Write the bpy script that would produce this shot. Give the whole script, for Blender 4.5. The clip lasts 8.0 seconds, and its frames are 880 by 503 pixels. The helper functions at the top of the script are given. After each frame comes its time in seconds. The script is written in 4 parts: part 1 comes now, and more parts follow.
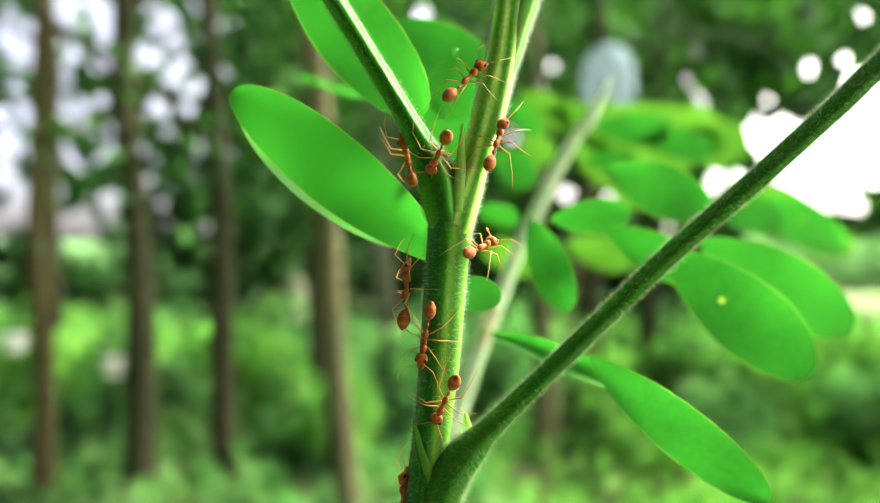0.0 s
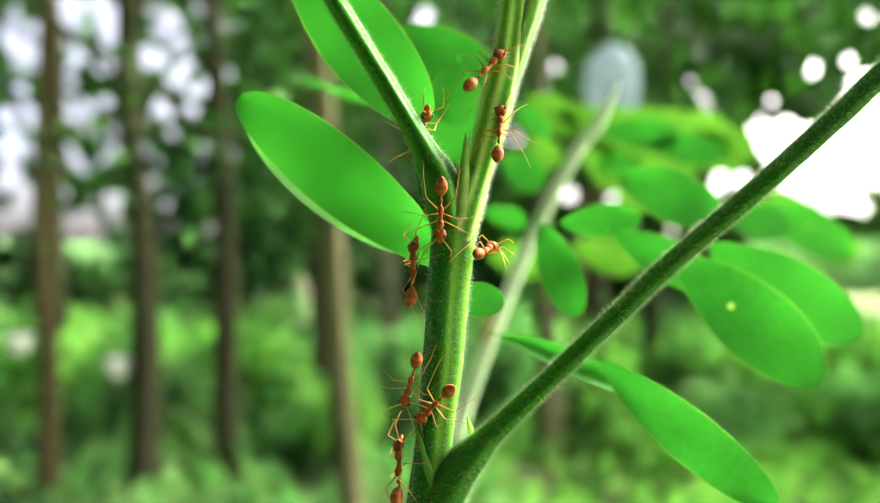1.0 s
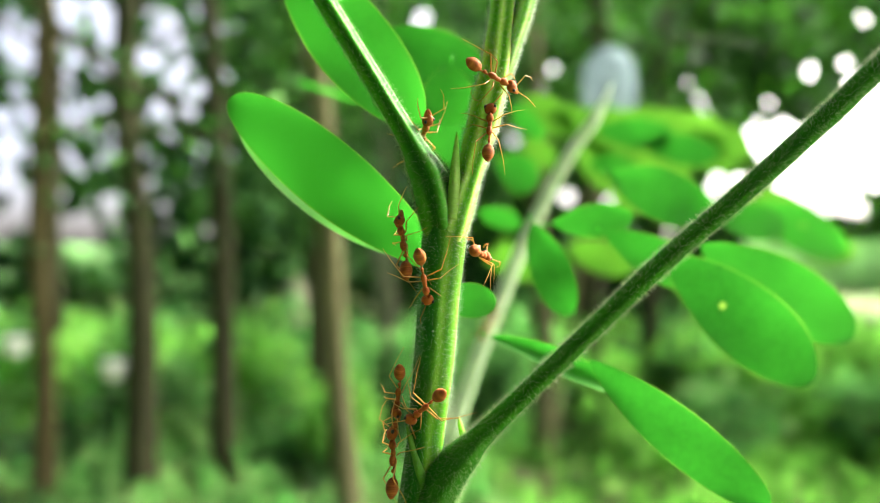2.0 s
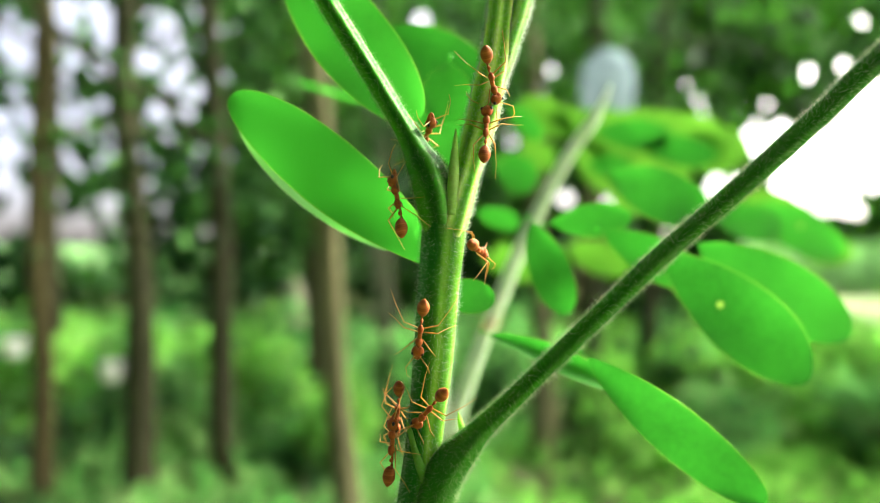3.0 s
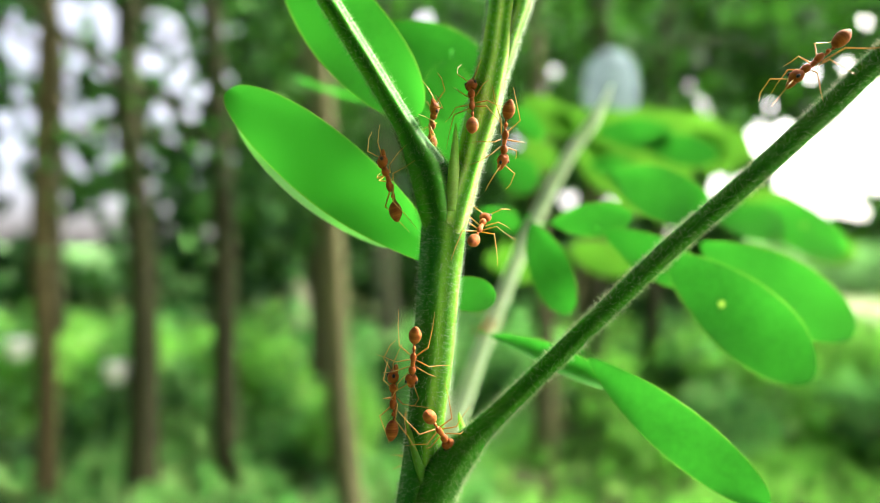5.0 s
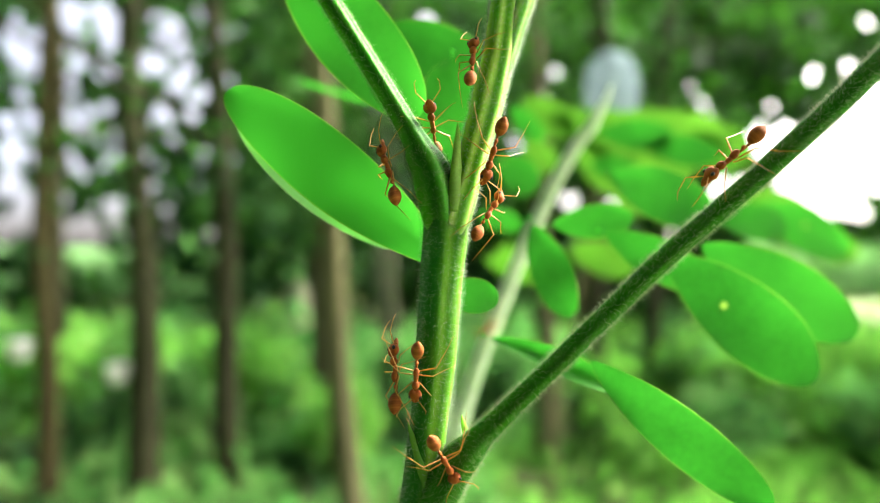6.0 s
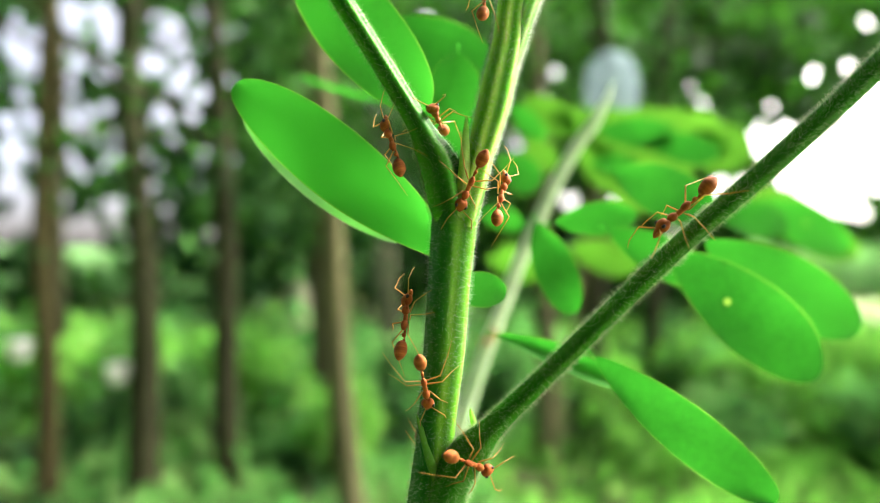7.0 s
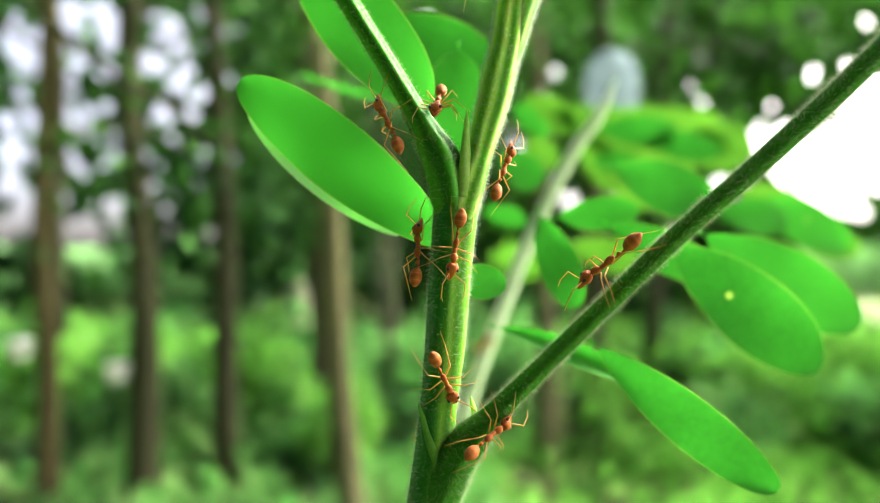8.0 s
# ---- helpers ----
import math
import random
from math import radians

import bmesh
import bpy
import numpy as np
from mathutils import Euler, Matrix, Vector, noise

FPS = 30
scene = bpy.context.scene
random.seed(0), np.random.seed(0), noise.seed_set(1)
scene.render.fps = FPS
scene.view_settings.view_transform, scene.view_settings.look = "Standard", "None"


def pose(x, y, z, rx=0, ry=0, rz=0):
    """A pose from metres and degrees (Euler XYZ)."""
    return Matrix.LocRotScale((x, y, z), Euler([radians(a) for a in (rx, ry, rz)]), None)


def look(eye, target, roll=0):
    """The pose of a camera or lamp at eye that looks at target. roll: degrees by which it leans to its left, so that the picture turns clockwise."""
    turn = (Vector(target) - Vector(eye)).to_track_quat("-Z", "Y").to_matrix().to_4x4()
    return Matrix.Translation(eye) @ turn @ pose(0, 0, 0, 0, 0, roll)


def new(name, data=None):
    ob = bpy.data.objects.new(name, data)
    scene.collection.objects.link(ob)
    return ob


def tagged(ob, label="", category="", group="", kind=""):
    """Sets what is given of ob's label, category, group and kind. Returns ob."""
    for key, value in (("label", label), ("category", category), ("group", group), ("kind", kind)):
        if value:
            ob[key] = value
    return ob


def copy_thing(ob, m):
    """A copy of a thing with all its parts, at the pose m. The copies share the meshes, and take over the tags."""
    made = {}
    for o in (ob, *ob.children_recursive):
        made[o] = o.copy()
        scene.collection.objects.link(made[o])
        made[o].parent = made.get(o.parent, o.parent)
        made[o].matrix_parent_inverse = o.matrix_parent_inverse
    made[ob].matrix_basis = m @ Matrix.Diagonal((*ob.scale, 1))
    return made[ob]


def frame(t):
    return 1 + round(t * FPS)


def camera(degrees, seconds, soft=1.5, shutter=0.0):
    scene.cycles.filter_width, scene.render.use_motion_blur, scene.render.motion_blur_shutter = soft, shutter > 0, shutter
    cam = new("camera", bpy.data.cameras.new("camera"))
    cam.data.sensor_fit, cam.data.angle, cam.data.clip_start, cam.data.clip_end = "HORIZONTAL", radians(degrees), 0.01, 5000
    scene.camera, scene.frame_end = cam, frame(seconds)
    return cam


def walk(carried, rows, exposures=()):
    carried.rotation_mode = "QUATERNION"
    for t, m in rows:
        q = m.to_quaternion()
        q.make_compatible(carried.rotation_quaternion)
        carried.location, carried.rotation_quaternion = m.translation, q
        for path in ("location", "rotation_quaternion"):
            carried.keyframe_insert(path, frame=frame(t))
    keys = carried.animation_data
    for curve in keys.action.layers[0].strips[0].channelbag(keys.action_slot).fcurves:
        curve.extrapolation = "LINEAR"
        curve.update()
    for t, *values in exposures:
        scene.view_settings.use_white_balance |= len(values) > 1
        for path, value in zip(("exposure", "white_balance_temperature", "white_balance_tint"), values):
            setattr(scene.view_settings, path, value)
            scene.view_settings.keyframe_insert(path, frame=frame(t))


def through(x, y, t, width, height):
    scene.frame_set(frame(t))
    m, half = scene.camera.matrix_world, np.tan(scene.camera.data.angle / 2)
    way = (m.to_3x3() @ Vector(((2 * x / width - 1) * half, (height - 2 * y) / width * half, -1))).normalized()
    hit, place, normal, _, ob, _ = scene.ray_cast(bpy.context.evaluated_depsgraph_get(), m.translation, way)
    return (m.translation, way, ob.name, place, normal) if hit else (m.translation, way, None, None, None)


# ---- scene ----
MM = 0.001

# camera: a phone held a hand's width from the stem, focused on it
cam = camera(66, 8.0, soft=0.8)
cam.data.dof.use_dof = True
cam.data.dof.focus_distance = 0.0775
cam.data.dof.aperture_fstop = 11.5
cam.data.dof.aperture_blades = 0
walk(cam, [(0, pose(0, 0, 1.5, 90.000, 0, 0.000)), (0.5, pose(0, 0, 1.5, 89.953, 0, 0.237)), (1, pose(0, 0, 1.5, 90.095, 0, 0.285)), (1.5, pose(0, 0, 1.5, 90.190, 0, 0.190)), (3, pose(0, 0, 1.5, 90.380, 0, -0.047)), (3.5, pose(0, 0, 1.5, 90.427, 0, 0.000)), (4, pose(0, 0, 1.5, 90.427, 0, 0.095)), (4.5, pose(0, 0, 1.5, 90.427, 0, 0.142)), (6, pose(0, 0, 1.5, 90.570, 0, 0.285)), (6.5, pose(0, 0, 1.5, 90.570, 0, 0.285)), (7, pose(0, 0, 1.5, 90.570, 0, 0.285)), (7.5, pose(0, 0, 1.5, 90.570, 0, 0.285)), (8, pose(0, 0, 1.5, 90.522, 0, 0.285))],
     exposures=[(0.0, 3.47, 6500, 3), (8.0, 3.47, 6500, 3)])

# ---- world and sun: bright veiled sky, light from behind the leaves ----
world = bpy.data.worlds.new("world")
scene.world = world
world.use_nodes = True
wn = world.node_tree.nodes
sky = wn.new("ShaderNodeTexSky")
sky.sky_type = 'NISHITA'
sky.sun_disc = False
sky.sun_elevation, sky.sun_rotation = radians(42), radians(68)
sky.air_density, sky.dust_density, sky.ozone_density = 0.12, 7.0, 0.0
wn["Background"].inputs["Strength"].default_value = 0.135
world.node_tree.links.new(sky.outputs["Color"], wn["Background"].inputs["Color"])
sun_data = bpy.data.lights.new("sun", 'SUN')
sun_data.energy, sun_data.angle, sun_data.color = 1.65, radians(12), (1.0, 0.96, 0.88)
sun = new("sun", sun_data)
sun.matrix_world = look((5.5, 2.2, 5.3), (0, 0, 0))


# ---- materials ----
def material(name, rough=0.6, spec=0.4):
    m = bpy.data.materials.new(name)
    m.use_nodes = True
    b = m.node_tree.nodes["Principled BSDF"]
    b.inputs["Roughness"].default_value = rough
    b.inputs["Specular IOR Level"].default_value = spec
    return m, m.node_tree.nodes, m.node_tree.links, b


def mottled(name, stops, scale, rough=0.6, spec=0.4, bump=0.0, bump_scale=None, translucent=None, mix=0.5, coords="Object", stretch=(1, 1, 1), per="island", patch=0.45, fine=0.35, single=0.22):
    """A surface whose colour runs through stops by two scales of noise, with relief, and light passing through it where it is thin."""
    m, n, l, b = material(name, rough, spec)
    tc = n.new("ShaderNodeTexCoord")
    mp = n.new("ShaderNodeMapping")
    mp.inputs["Scale"].default_value = stretch
    l.new(tc.outputs[coords], mp.inputs["Vector"])
    n1, n2 = n.new("ShaderNodeTexNoise"), n.new("ShaderNodeTexNoise")
    n1.inputs["Scale"].default_value, n2.inputs["Scale"].default_value = scale, scale * 6.3
    n1.inputs["Detail"].default_value = n2.inputs["Detail"].default_value = 4
    for k in (n1, n2):
        l.new(mp.outputs["Vector"], k.inputs["Vector"])
    mx = n.new("ShaderNodeMath")
    mx.operation = 'MULTIPLY_ADD'
    mx.inputs[1].default_value = fine
    l.new(n2.outputs["Fac"], mx.inputs[0])
    sc = n.new("ShaderNodeMath")
    sc.operation = 'MULTIPLY'
    sc.inputs[1].default_value = patch
    l.new(n1.outputs["Fac"], sc.inputs[0])
    l.new(sc.outputs[0], mx.inputs[2])
    var = n.new("ShaderNodeMath")
    var.operation = 'MULTIPLY_ADD'
    var.inputs[1].default_value = single
    if per == "island":
        g = n.new("ShaderNodeNewGeometry")
        l.new(g.outputs["Random Per Island"], var.inputs[0])
    else:
        g = n.new("ShaderNodeObjectInfo")
        l.new(g.outputs["Random"], var.inputs[0])
    l.new(mx.outputs[0], var.inputs[2])
    r = n.new("ShaderNodeValToRGB")
    while len(r.color_ramp.elements) < len(stops):
        r.color_ramp.elements.new(0.5)
    for e, (p, c) in zip(r.color_ramp.elements, stops):
        e.position, e.color = p, (*c, 1)
    l.new(var.outputs[0], r.inputs["Fac"])
    l.new(r.outputs["Color"], b.inputs["Base Color"])
    if bump:
        bp = n.new("ShaderNodeBump")
        bp.inputs["Strength"].default_value = bump
        bp.inputs["Distance"].default_value = bump_scale or 0.001
        l.new(n2.outputs["Fac"], bp.inputs["Height"])
        l.new(bp.outputs["Normal"], b.inputs["Normal"])
    if translucent:
        t = n.new("ShaderNodeBsdfTranslucent")
        deep = n.new("ShaderNodeValToRGB")
        deep.color_ramp.elements[0].position, deep.color_ramp.elements[1].position = stops[0][0], stops[-1][0]
        deep.color_ramp.elements[0].color = (*(c * 0.15 for c in translucent), 1)
        deep.color_ramp.elements[1].color = (*(min(0.95, c * 1.35) for c in translucent), 1)
        l.new(var.outputs[0], deep.inputs["Fac"])
        l.new(deep.outputs["Color"], t.inputs["Color"])
        ms = n.new("ShaderNodeMixShader")
        ms.inputs["Fac"].default_value = mix
        l.new(b.outputs[0], ms.inputs[1])
        l.new(t.outputs[0], ms.inputs[2])
        l.new(ms.outputs[0], n["Material Output"].inputs["Surface"])
    return m


def stem_material(name, dark, light, pale, ribs, stripe=1.0, plain=None):
    """Young green bark: long pale ribs along the stem (u runs round it), fine grain and small pale warts.
    plain: dark green of one side: the leaf stalk's bark strip, with that side's shade put into the colour."""
    m, n, l, b = material(name, 0.6, 0.12)
    uv = n.new("ShaderNodeUVMap")
    sep = n.new("ShaderNodeSeparateXYZ")
    l.new(uv.outputs["UV"], sep.inputs[0])
    tc = n.new("ShaderNodeTexCoord")
    nz = n.new("ShaderNodeTexNoise")
    nz.inputs["Scale"].default_value, nz.inputs["Detail"].default_value = 260, 4
    l.new(tc.outputs["Object"], nz.inputs["Vector"])
    ang = n.new("ShaderNodeMath")
    ang.operation = 'MULTIPLY'
    ang.inputs[1].default_value = ribs * 2 * math.pi
    l.new(sep.outputs["X"], ang.inputs[0])
    wob = n.new("ShaderNodeMath")
    wob.operation = 'MULTIPLY_ADD'
    wob.inputs[1].default_value = 1.6
    l.new(nz.outputs["Fac"], wob.inputs[0])
    l.new(ang.outputs[0], wob.inputs[2])
    co = n.new("ShaderNodeMath")
    co.operation = 'COSINE'
    l.new(wob.outputs[0], co.inputs[0])
    fine = n.new("ShaderNodeTexNoise")
    fine.inputs["Scale"].default_value, fine.inputs["Detail"].default_value = 2600, 3
    l.new(tc.outputs["Object"], fine.inputs["Vector"])
    ad = n.new("ShaderNodeMath")
    ad.operation = 'MULTIPLY_ADD'
    ad.inputs[1].default_value = 1.2
    l.new(fine.outputs["Fac"], ad.inputs[0])
    weak = n.new("ShaderNodeMath")
    weak.operation = 'MULTIPLY'
    weak.inputs[1].default_value = stripe
    l.new(co.outputs[0], weak.inputs[0])
    l.new(weak.outputs[0], ad.inputs[2])
    r = n.new("ShaderNodeValToRGB")
    r.color_ramp.elements[0].position, r.color_ramp.elements[0].color = 0.1, (*dark, 1)
    r.color_ramp.elements[1].position, r.color_ramp.elements[1].color = 0.75, (*light, 1)
    e = r.color_ramp.elements.new(0.97)
    e.color = (*pale, 1)
    mr = n.new("ShaderNodeMapRange")
    mr.inputs["From Min"].default_value, mr.inputs["From Max"].default_value = -0.6, 2.0
    l.new(ad.outputs[0], mr.inputs["Value"])
    l.new(mr.outputs["Result"], r.inputs["Fac"])
    vo = n.new("ShaderNodeTexVoronoi")
    vo.inputs["Scale"].default_value = 1500
    l.new(tc.outputs["Object"], vo.inputs["Vector"])
    wart = n.new("ShaderNodeMapRange")
    wart.inputs["From Min"].default_value, wart.inputs["From Max"].default_value = 0.2, 0.1
    wart.inputs["To Max"].default_value = 0.45
    l.new(vo.outputs["Distance"], wart.inputs["Value"])
    dots = n.new("ShaderNodeMix")
    dots.data_type = 'RGBA'
    dots.inputs["B"].default_value = (*pale, 1)
    l.new(wart.outputs["Result"], dots.inputs["Factor"])
    bark = r.outputs["Color"]
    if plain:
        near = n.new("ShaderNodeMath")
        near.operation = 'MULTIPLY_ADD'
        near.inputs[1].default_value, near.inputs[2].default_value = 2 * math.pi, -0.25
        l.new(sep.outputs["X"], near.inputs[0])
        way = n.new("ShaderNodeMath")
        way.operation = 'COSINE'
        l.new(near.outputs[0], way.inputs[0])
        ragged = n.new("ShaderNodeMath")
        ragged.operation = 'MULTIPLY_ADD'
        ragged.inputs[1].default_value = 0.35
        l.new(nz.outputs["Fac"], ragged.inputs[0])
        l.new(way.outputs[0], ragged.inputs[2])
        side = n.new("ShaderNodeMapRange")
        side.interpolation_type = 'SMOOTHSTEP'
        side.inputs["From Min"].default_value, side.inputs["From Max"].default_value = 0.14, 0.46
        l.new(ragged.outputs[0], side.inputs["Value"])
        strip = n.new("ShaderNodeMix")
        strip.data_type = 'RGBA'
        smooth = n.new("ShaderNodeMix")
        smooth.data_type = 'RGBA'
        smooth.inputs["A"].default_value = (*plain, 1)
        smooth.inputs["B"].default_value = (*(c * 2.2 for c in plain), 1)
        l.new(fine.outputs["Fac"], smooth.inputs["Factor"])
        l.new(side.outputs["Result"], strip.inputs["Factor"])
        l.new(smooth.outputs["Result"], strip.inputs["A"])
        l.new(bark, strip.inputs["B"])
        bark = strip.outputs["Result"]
    l.new(bark, dots.inputs["A"])
    l.new(dots.outputs["Result"], b.inputs["Base Color"])
    bp = n.new("ShaderNodeBump")
    bp.inputs["Strength"].default_value, bp.inputs["Distance"].default_value = 0.6, 0.00008
    l.new(fine.outputs["Fac"], bp.inputs["Height"])
    l.new(bp.outputs["Normal"], b.inputs["Normal"])
    b.inputs["Subsurface Weight"].default_value = 0.7
    b.inputs["Subsurface Radius"].default_value = (0.4, 1.0, 0.2)
    b.inputs["Subsurface Scale"].default_value = 0.0017
    return m


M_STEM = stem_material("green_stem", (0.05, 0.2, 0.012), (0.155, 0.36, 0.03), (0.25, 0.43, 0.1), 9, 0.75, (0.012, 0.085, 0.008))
M_STEM_UPPER = stem_material("pale_ribbed_stem", (0.12, 0.38, 0.03), (0.42, 0.68, 0.13), (0.74, 0.84, 0.52), 7, 0.85)
M_PETIOLE = stem_material("dark_petiole", (0.014, 0.1, 0.006), (0.06, 0.25, 0.016), (0.14, 0.36, 0.05), 5, 0.7)
M_PETIOLE_LONG = stem_material("dark_hairy_petiole", (0.014, 0.095, 0.006), (0.05, 0.21, 0.014), (0.14, 0.36, 0.06), 5, 0.35)
M_PALE_STEM = mottled("pale_stem", [(0.3, (0.4, 0.58, 0.31)), (0.7, (0.55, 0.71, 0.45))], 160, 0.6, 0.1, 0.2, 0.0001, (0.8, 0.9, 0.7), 0.28)
M_SPIKE = mottled("stipule_green", [(0.2, (0.3, 0.54, 0.08)), (0.8, (0.46, 0.7, 0.18))], 900, 0.5, 0.3, 0.3, 0.00005, (0.4, 0.72, 0.1), 0.55)
M_SCALE = mottled("low_stipule_green", [(0.2, (0.08, 0.27, 0.025)), (0.8, (0.17, 0.42, 0.055))], 900, 0.55, 0.2, 0.3, 0.00005, (0.2, 0.5, 0.06), 0.35)
M_HAIR = mottled("white_plant_hair", [(0.2, (0.15, 0.27, 0.08)), (0.8, (0.32, 0.44, 0.2))], 900, 0.4, 0.4, 0, None, (0.95, 0.97, 0.88), 0.75)


def leaf_material(name, dark, light, through, margin, mix):
    """A thin leaf: mottled green, paler net between the side veins, a yellowish margin, small eaten spots, light passing through."""
    m, n, l, b = material(name, 0.5, 0.18)
    tc = n.new("ShaderNodeTexCoord")
    uv = n.new("ShaderNodeUVMap")
    sep = n.new("ShaderNodeSeparateXYZ")
    l.new(uv.outputs["UV"], sep.inputs[0])
    big, small = n.new("ShaderNodeTexNoise"), n.new("ShaderNodeTexNoise")
    big.inputs["Scale"].default_value, small.inputs["Scale"].default_value = 70, 900
    for k in (big, small):
        k.inputs["Detail"].default_value = 3
        l.new(tc.outputs["Object"], k.inputs["Vector"])
    info = n.new("ShaderNodeObjectInfo")
    add = n.new("ShaderNodeMath")
    add.operation = 'MULTIPLY_ADD'
    add.inputs[1].default_value = 0.3
    l.new(small.outputs["Fac"], add.inputs[0])
    l.new(big.outputs["Fac"], add.inputs[2])
    add2 = n.new("ShaderNodeMath")
    add2.operation = 'MULTIPLY_ADD'
    add2.inputs[1].default_value = 0.5
    l.new(info.outputs["Random"], add2.inputs[0])
    l.new(add.outputs[0], add2.inputs[2])
    r = n.new("ShaderNodeMapRange")
    r.inputs["From Min"].default_value, r.inputs["From Max"].default_value = 0.45, 1.1
    l.new(add2.outputs[0], r.inputs["Value"])
    # margin
    ab = n.new("ShaderNodeMath")
    ab.operation = 'ABSOLUTE'
    l.new(sep.outputs["Y"], ab.inputs[0])
    edge = n.new("ShaderNodeMapRange")
    edge.inputs["From Min"].default_value, edge.inputs["From Max"].default_value = 0.955, 1.0
    l.new(ab.outputs[0], edge.inputs["Value"])
    # eaten spots
    vo = n.new("ShaderNodeTexVoronoi")
    vo.inputs["Scale"].default_value = 110
    l.new(tc.outputs["Object"], vo.inputs["Vector"])
    spot = n.new("ShaderNodeMapRange")
    spot.inputs["From Min"].default_value, spot.inputs["From Max"].default_value = 0.09, 0.03
    l.new(vo.outputs["Distance"], spot.inputs["Value"])
    pick = n.new("ShaderNodeMath")
    pick.operation = 'GREATER_THAN'
    pick.inputs[1].default_value = 0.62
    part_of = n.new("ShaderNodeSeparateXYZ")
    l.new(vo.outputs["Color"], part_of.inputs[0])
    l.new(part_of.outputs["X"], pick.inputs[0])
    some = n.new("ShaderNodeMath")
    some.operation = 'MULTIPLY'
    l.new(spot.outputs["Result"], some.inputs[0])
    l.new(pick.outputs[0], some.inputs[1])

    def tint(c0, c1, c2):
        a = n.new("ShaderNodeMix")
        a.data_type = 'RGBA'
        a.inputs["A"].default_value, a.inputs["B"].default_value = (*c0, 1), (*c1, 1)
        l.new(r.outputs["Result"], a.inputs["Factor"])
        q = n.new("ShaderNodeMix")
        q.data_type = 'RGBA'
        q.inputs["B"].default_value = (*c2, 1)
        l.new(edge.outputs["Result"], q.inputs["Factor"])
        l.new(a.outputs["Result"], q.inputs["A"])
        h = n.new("ShaderNodeMix")
        h.data_type = 'RGBA'
        h.inputs["B"].default_value = (0.3, 0.46, 0.07, 1)
        l.new(some.outputs[0], h.inputs["Factor"])
        l.new(q.outputs["Result"], h.inputs["A"])
        return h.outputs["Result"]
    l.new(tint(dark, light, margin), b.inputs["Base Color"])
    t = n.new("ShaderNodeBsdfTranslucent")
    l.new(tint(through, tuple(min(0.9, c * 1.75) for c in through), tuple(min(0.9, c * 1.8) for c in margin)), t.inputs["Color"])
    bp = n.new("ShaderNodeBump")
    bp.inputs["Strength"].default_value, bp.inputs["Distance"].default_value = 0.25, 0.0001
    l.new(small.outputs["Fac"], bp.inputs["Height"])
    l.new(bp.outputs["Normal"], b.inputs["Normal"])
    ms = n.new("ShaderNodeMixShader")
    ms.inputs["Fac"].default_value = mix
    l.new(b.outputs[0], ms.inputs[1])
    l.new(t.outputs[0], ms.inputs[2])
    l.new(ms.outputs[0], n["Material Output"].inputs["Surface"])
    return m


M_HAIR_GREEN = mottled("green_white_petiole_hair", [(0.2, (0.05, 0.19, 0.02)), (0.8, (0.14, 0.32, 0.06))], 900, 0.5, 0.12, 0, None, (0.74, 0.87, 0.58), 0.68)
M_LEAF = leaf_material("fresh_leaf", (0.015, 0.094, 0.011), (0.05, 0.215, 0.023), (0.017, 0.125, 0.0085), (0.1, 0.21, 0.025), 0.6)
M_LEAF_YELLOW = leaf_material("yellow_green_leaf", (0.045, 0.13, 0.014), (0.075, 0.2, 0.024), (0.045, 0.14, 0.01), (0.09, 0.19, 0.024), 0.62)
M_LEAF_PALE = leaf_material("leaf_underside", (0.18, 0.36, 0.16), (0.26, 0.45, 0.22), (0.1, 0.42, 0.05), (0.3, 0.45, 0.2), 0.35)
M_MIDRIB = mottled("leaf_midrib", [(0.2, (0.06, 0.3, 0.02)), (0.8, (0.1, 0.36, 0.03))], 500, 0.5, 0.3, 0, None, (0.08, 0.5, 0.03), 0.7)
M_ANT = mottled("amber_ant_shell", [(0.3, (0.15, 0.032, 0.007)), (0.5, (0.27, 0.068, 0.013)), (0.72, (0.44, 0.15, 0.03))], 900, 0.7, 0.15, 0.3, 0.00005)
M_GASTER = mottled("brown_ant_gaster", [(0.46, (0.17, 0.04, 0.009)), (0.62, (0.25, 0.07, 0.014)), (0.8, (0.34, 0.11, 0.022))], 900, 0.7, 0.15, 0.3, 0.00005,
                   stretch=(3, 0.12, 0.12), patch=1.1, fine=0.15, single=0)
M_LEG = mottled("amber_ant_leg", [(0.2, (0.34, 0.11, 0.02)), (0.8, (0.5, 0.24, 0.06))], 800, 0.4, 0.5, 0, None, (0.85, 0.45, 0.1), 0.45)
M_EYE = mottled("black_eye", [(0.2, (0.01, 0.008, 0.006)), (0.8, (0.02, 0.014, 0.01))], 900, 0.45, 0.25)
M_BARK = mottled("grey_brown_bark", [(0.2, (0.026, 0.027, 0.011)), (0.5, (0.07, 0.07, 0.03)), (0.85, (0.17, 0.165, 0.075))], 6, 0.9, 0.2, 0.8, 0.01,
                 stretch=(1, 1, 0.25))
M_BARK_RED = mottled("reddish_bark", [(0.2, (0.02, 0.018, 0.007)), (0.5, (0.055, 0.046, 0.017)), (0.85, (0.12, 0.095, 0.038))], 6, 0.9, 0.2, 0.8, 0.01,
                     stretch=(1, 1, 0.25))
M_BARK_DARK = mottled("dark_bark", [(0.2, (0.008, 0.0085, 0.003)), (0.5, (0.024, 0.026, 0.01)), (0.85, (0.07, 0.072, 0.03))], 6, 0.9, 0.2, 0.8, 0.01,
                      stretch=(1, 1, 0.25))
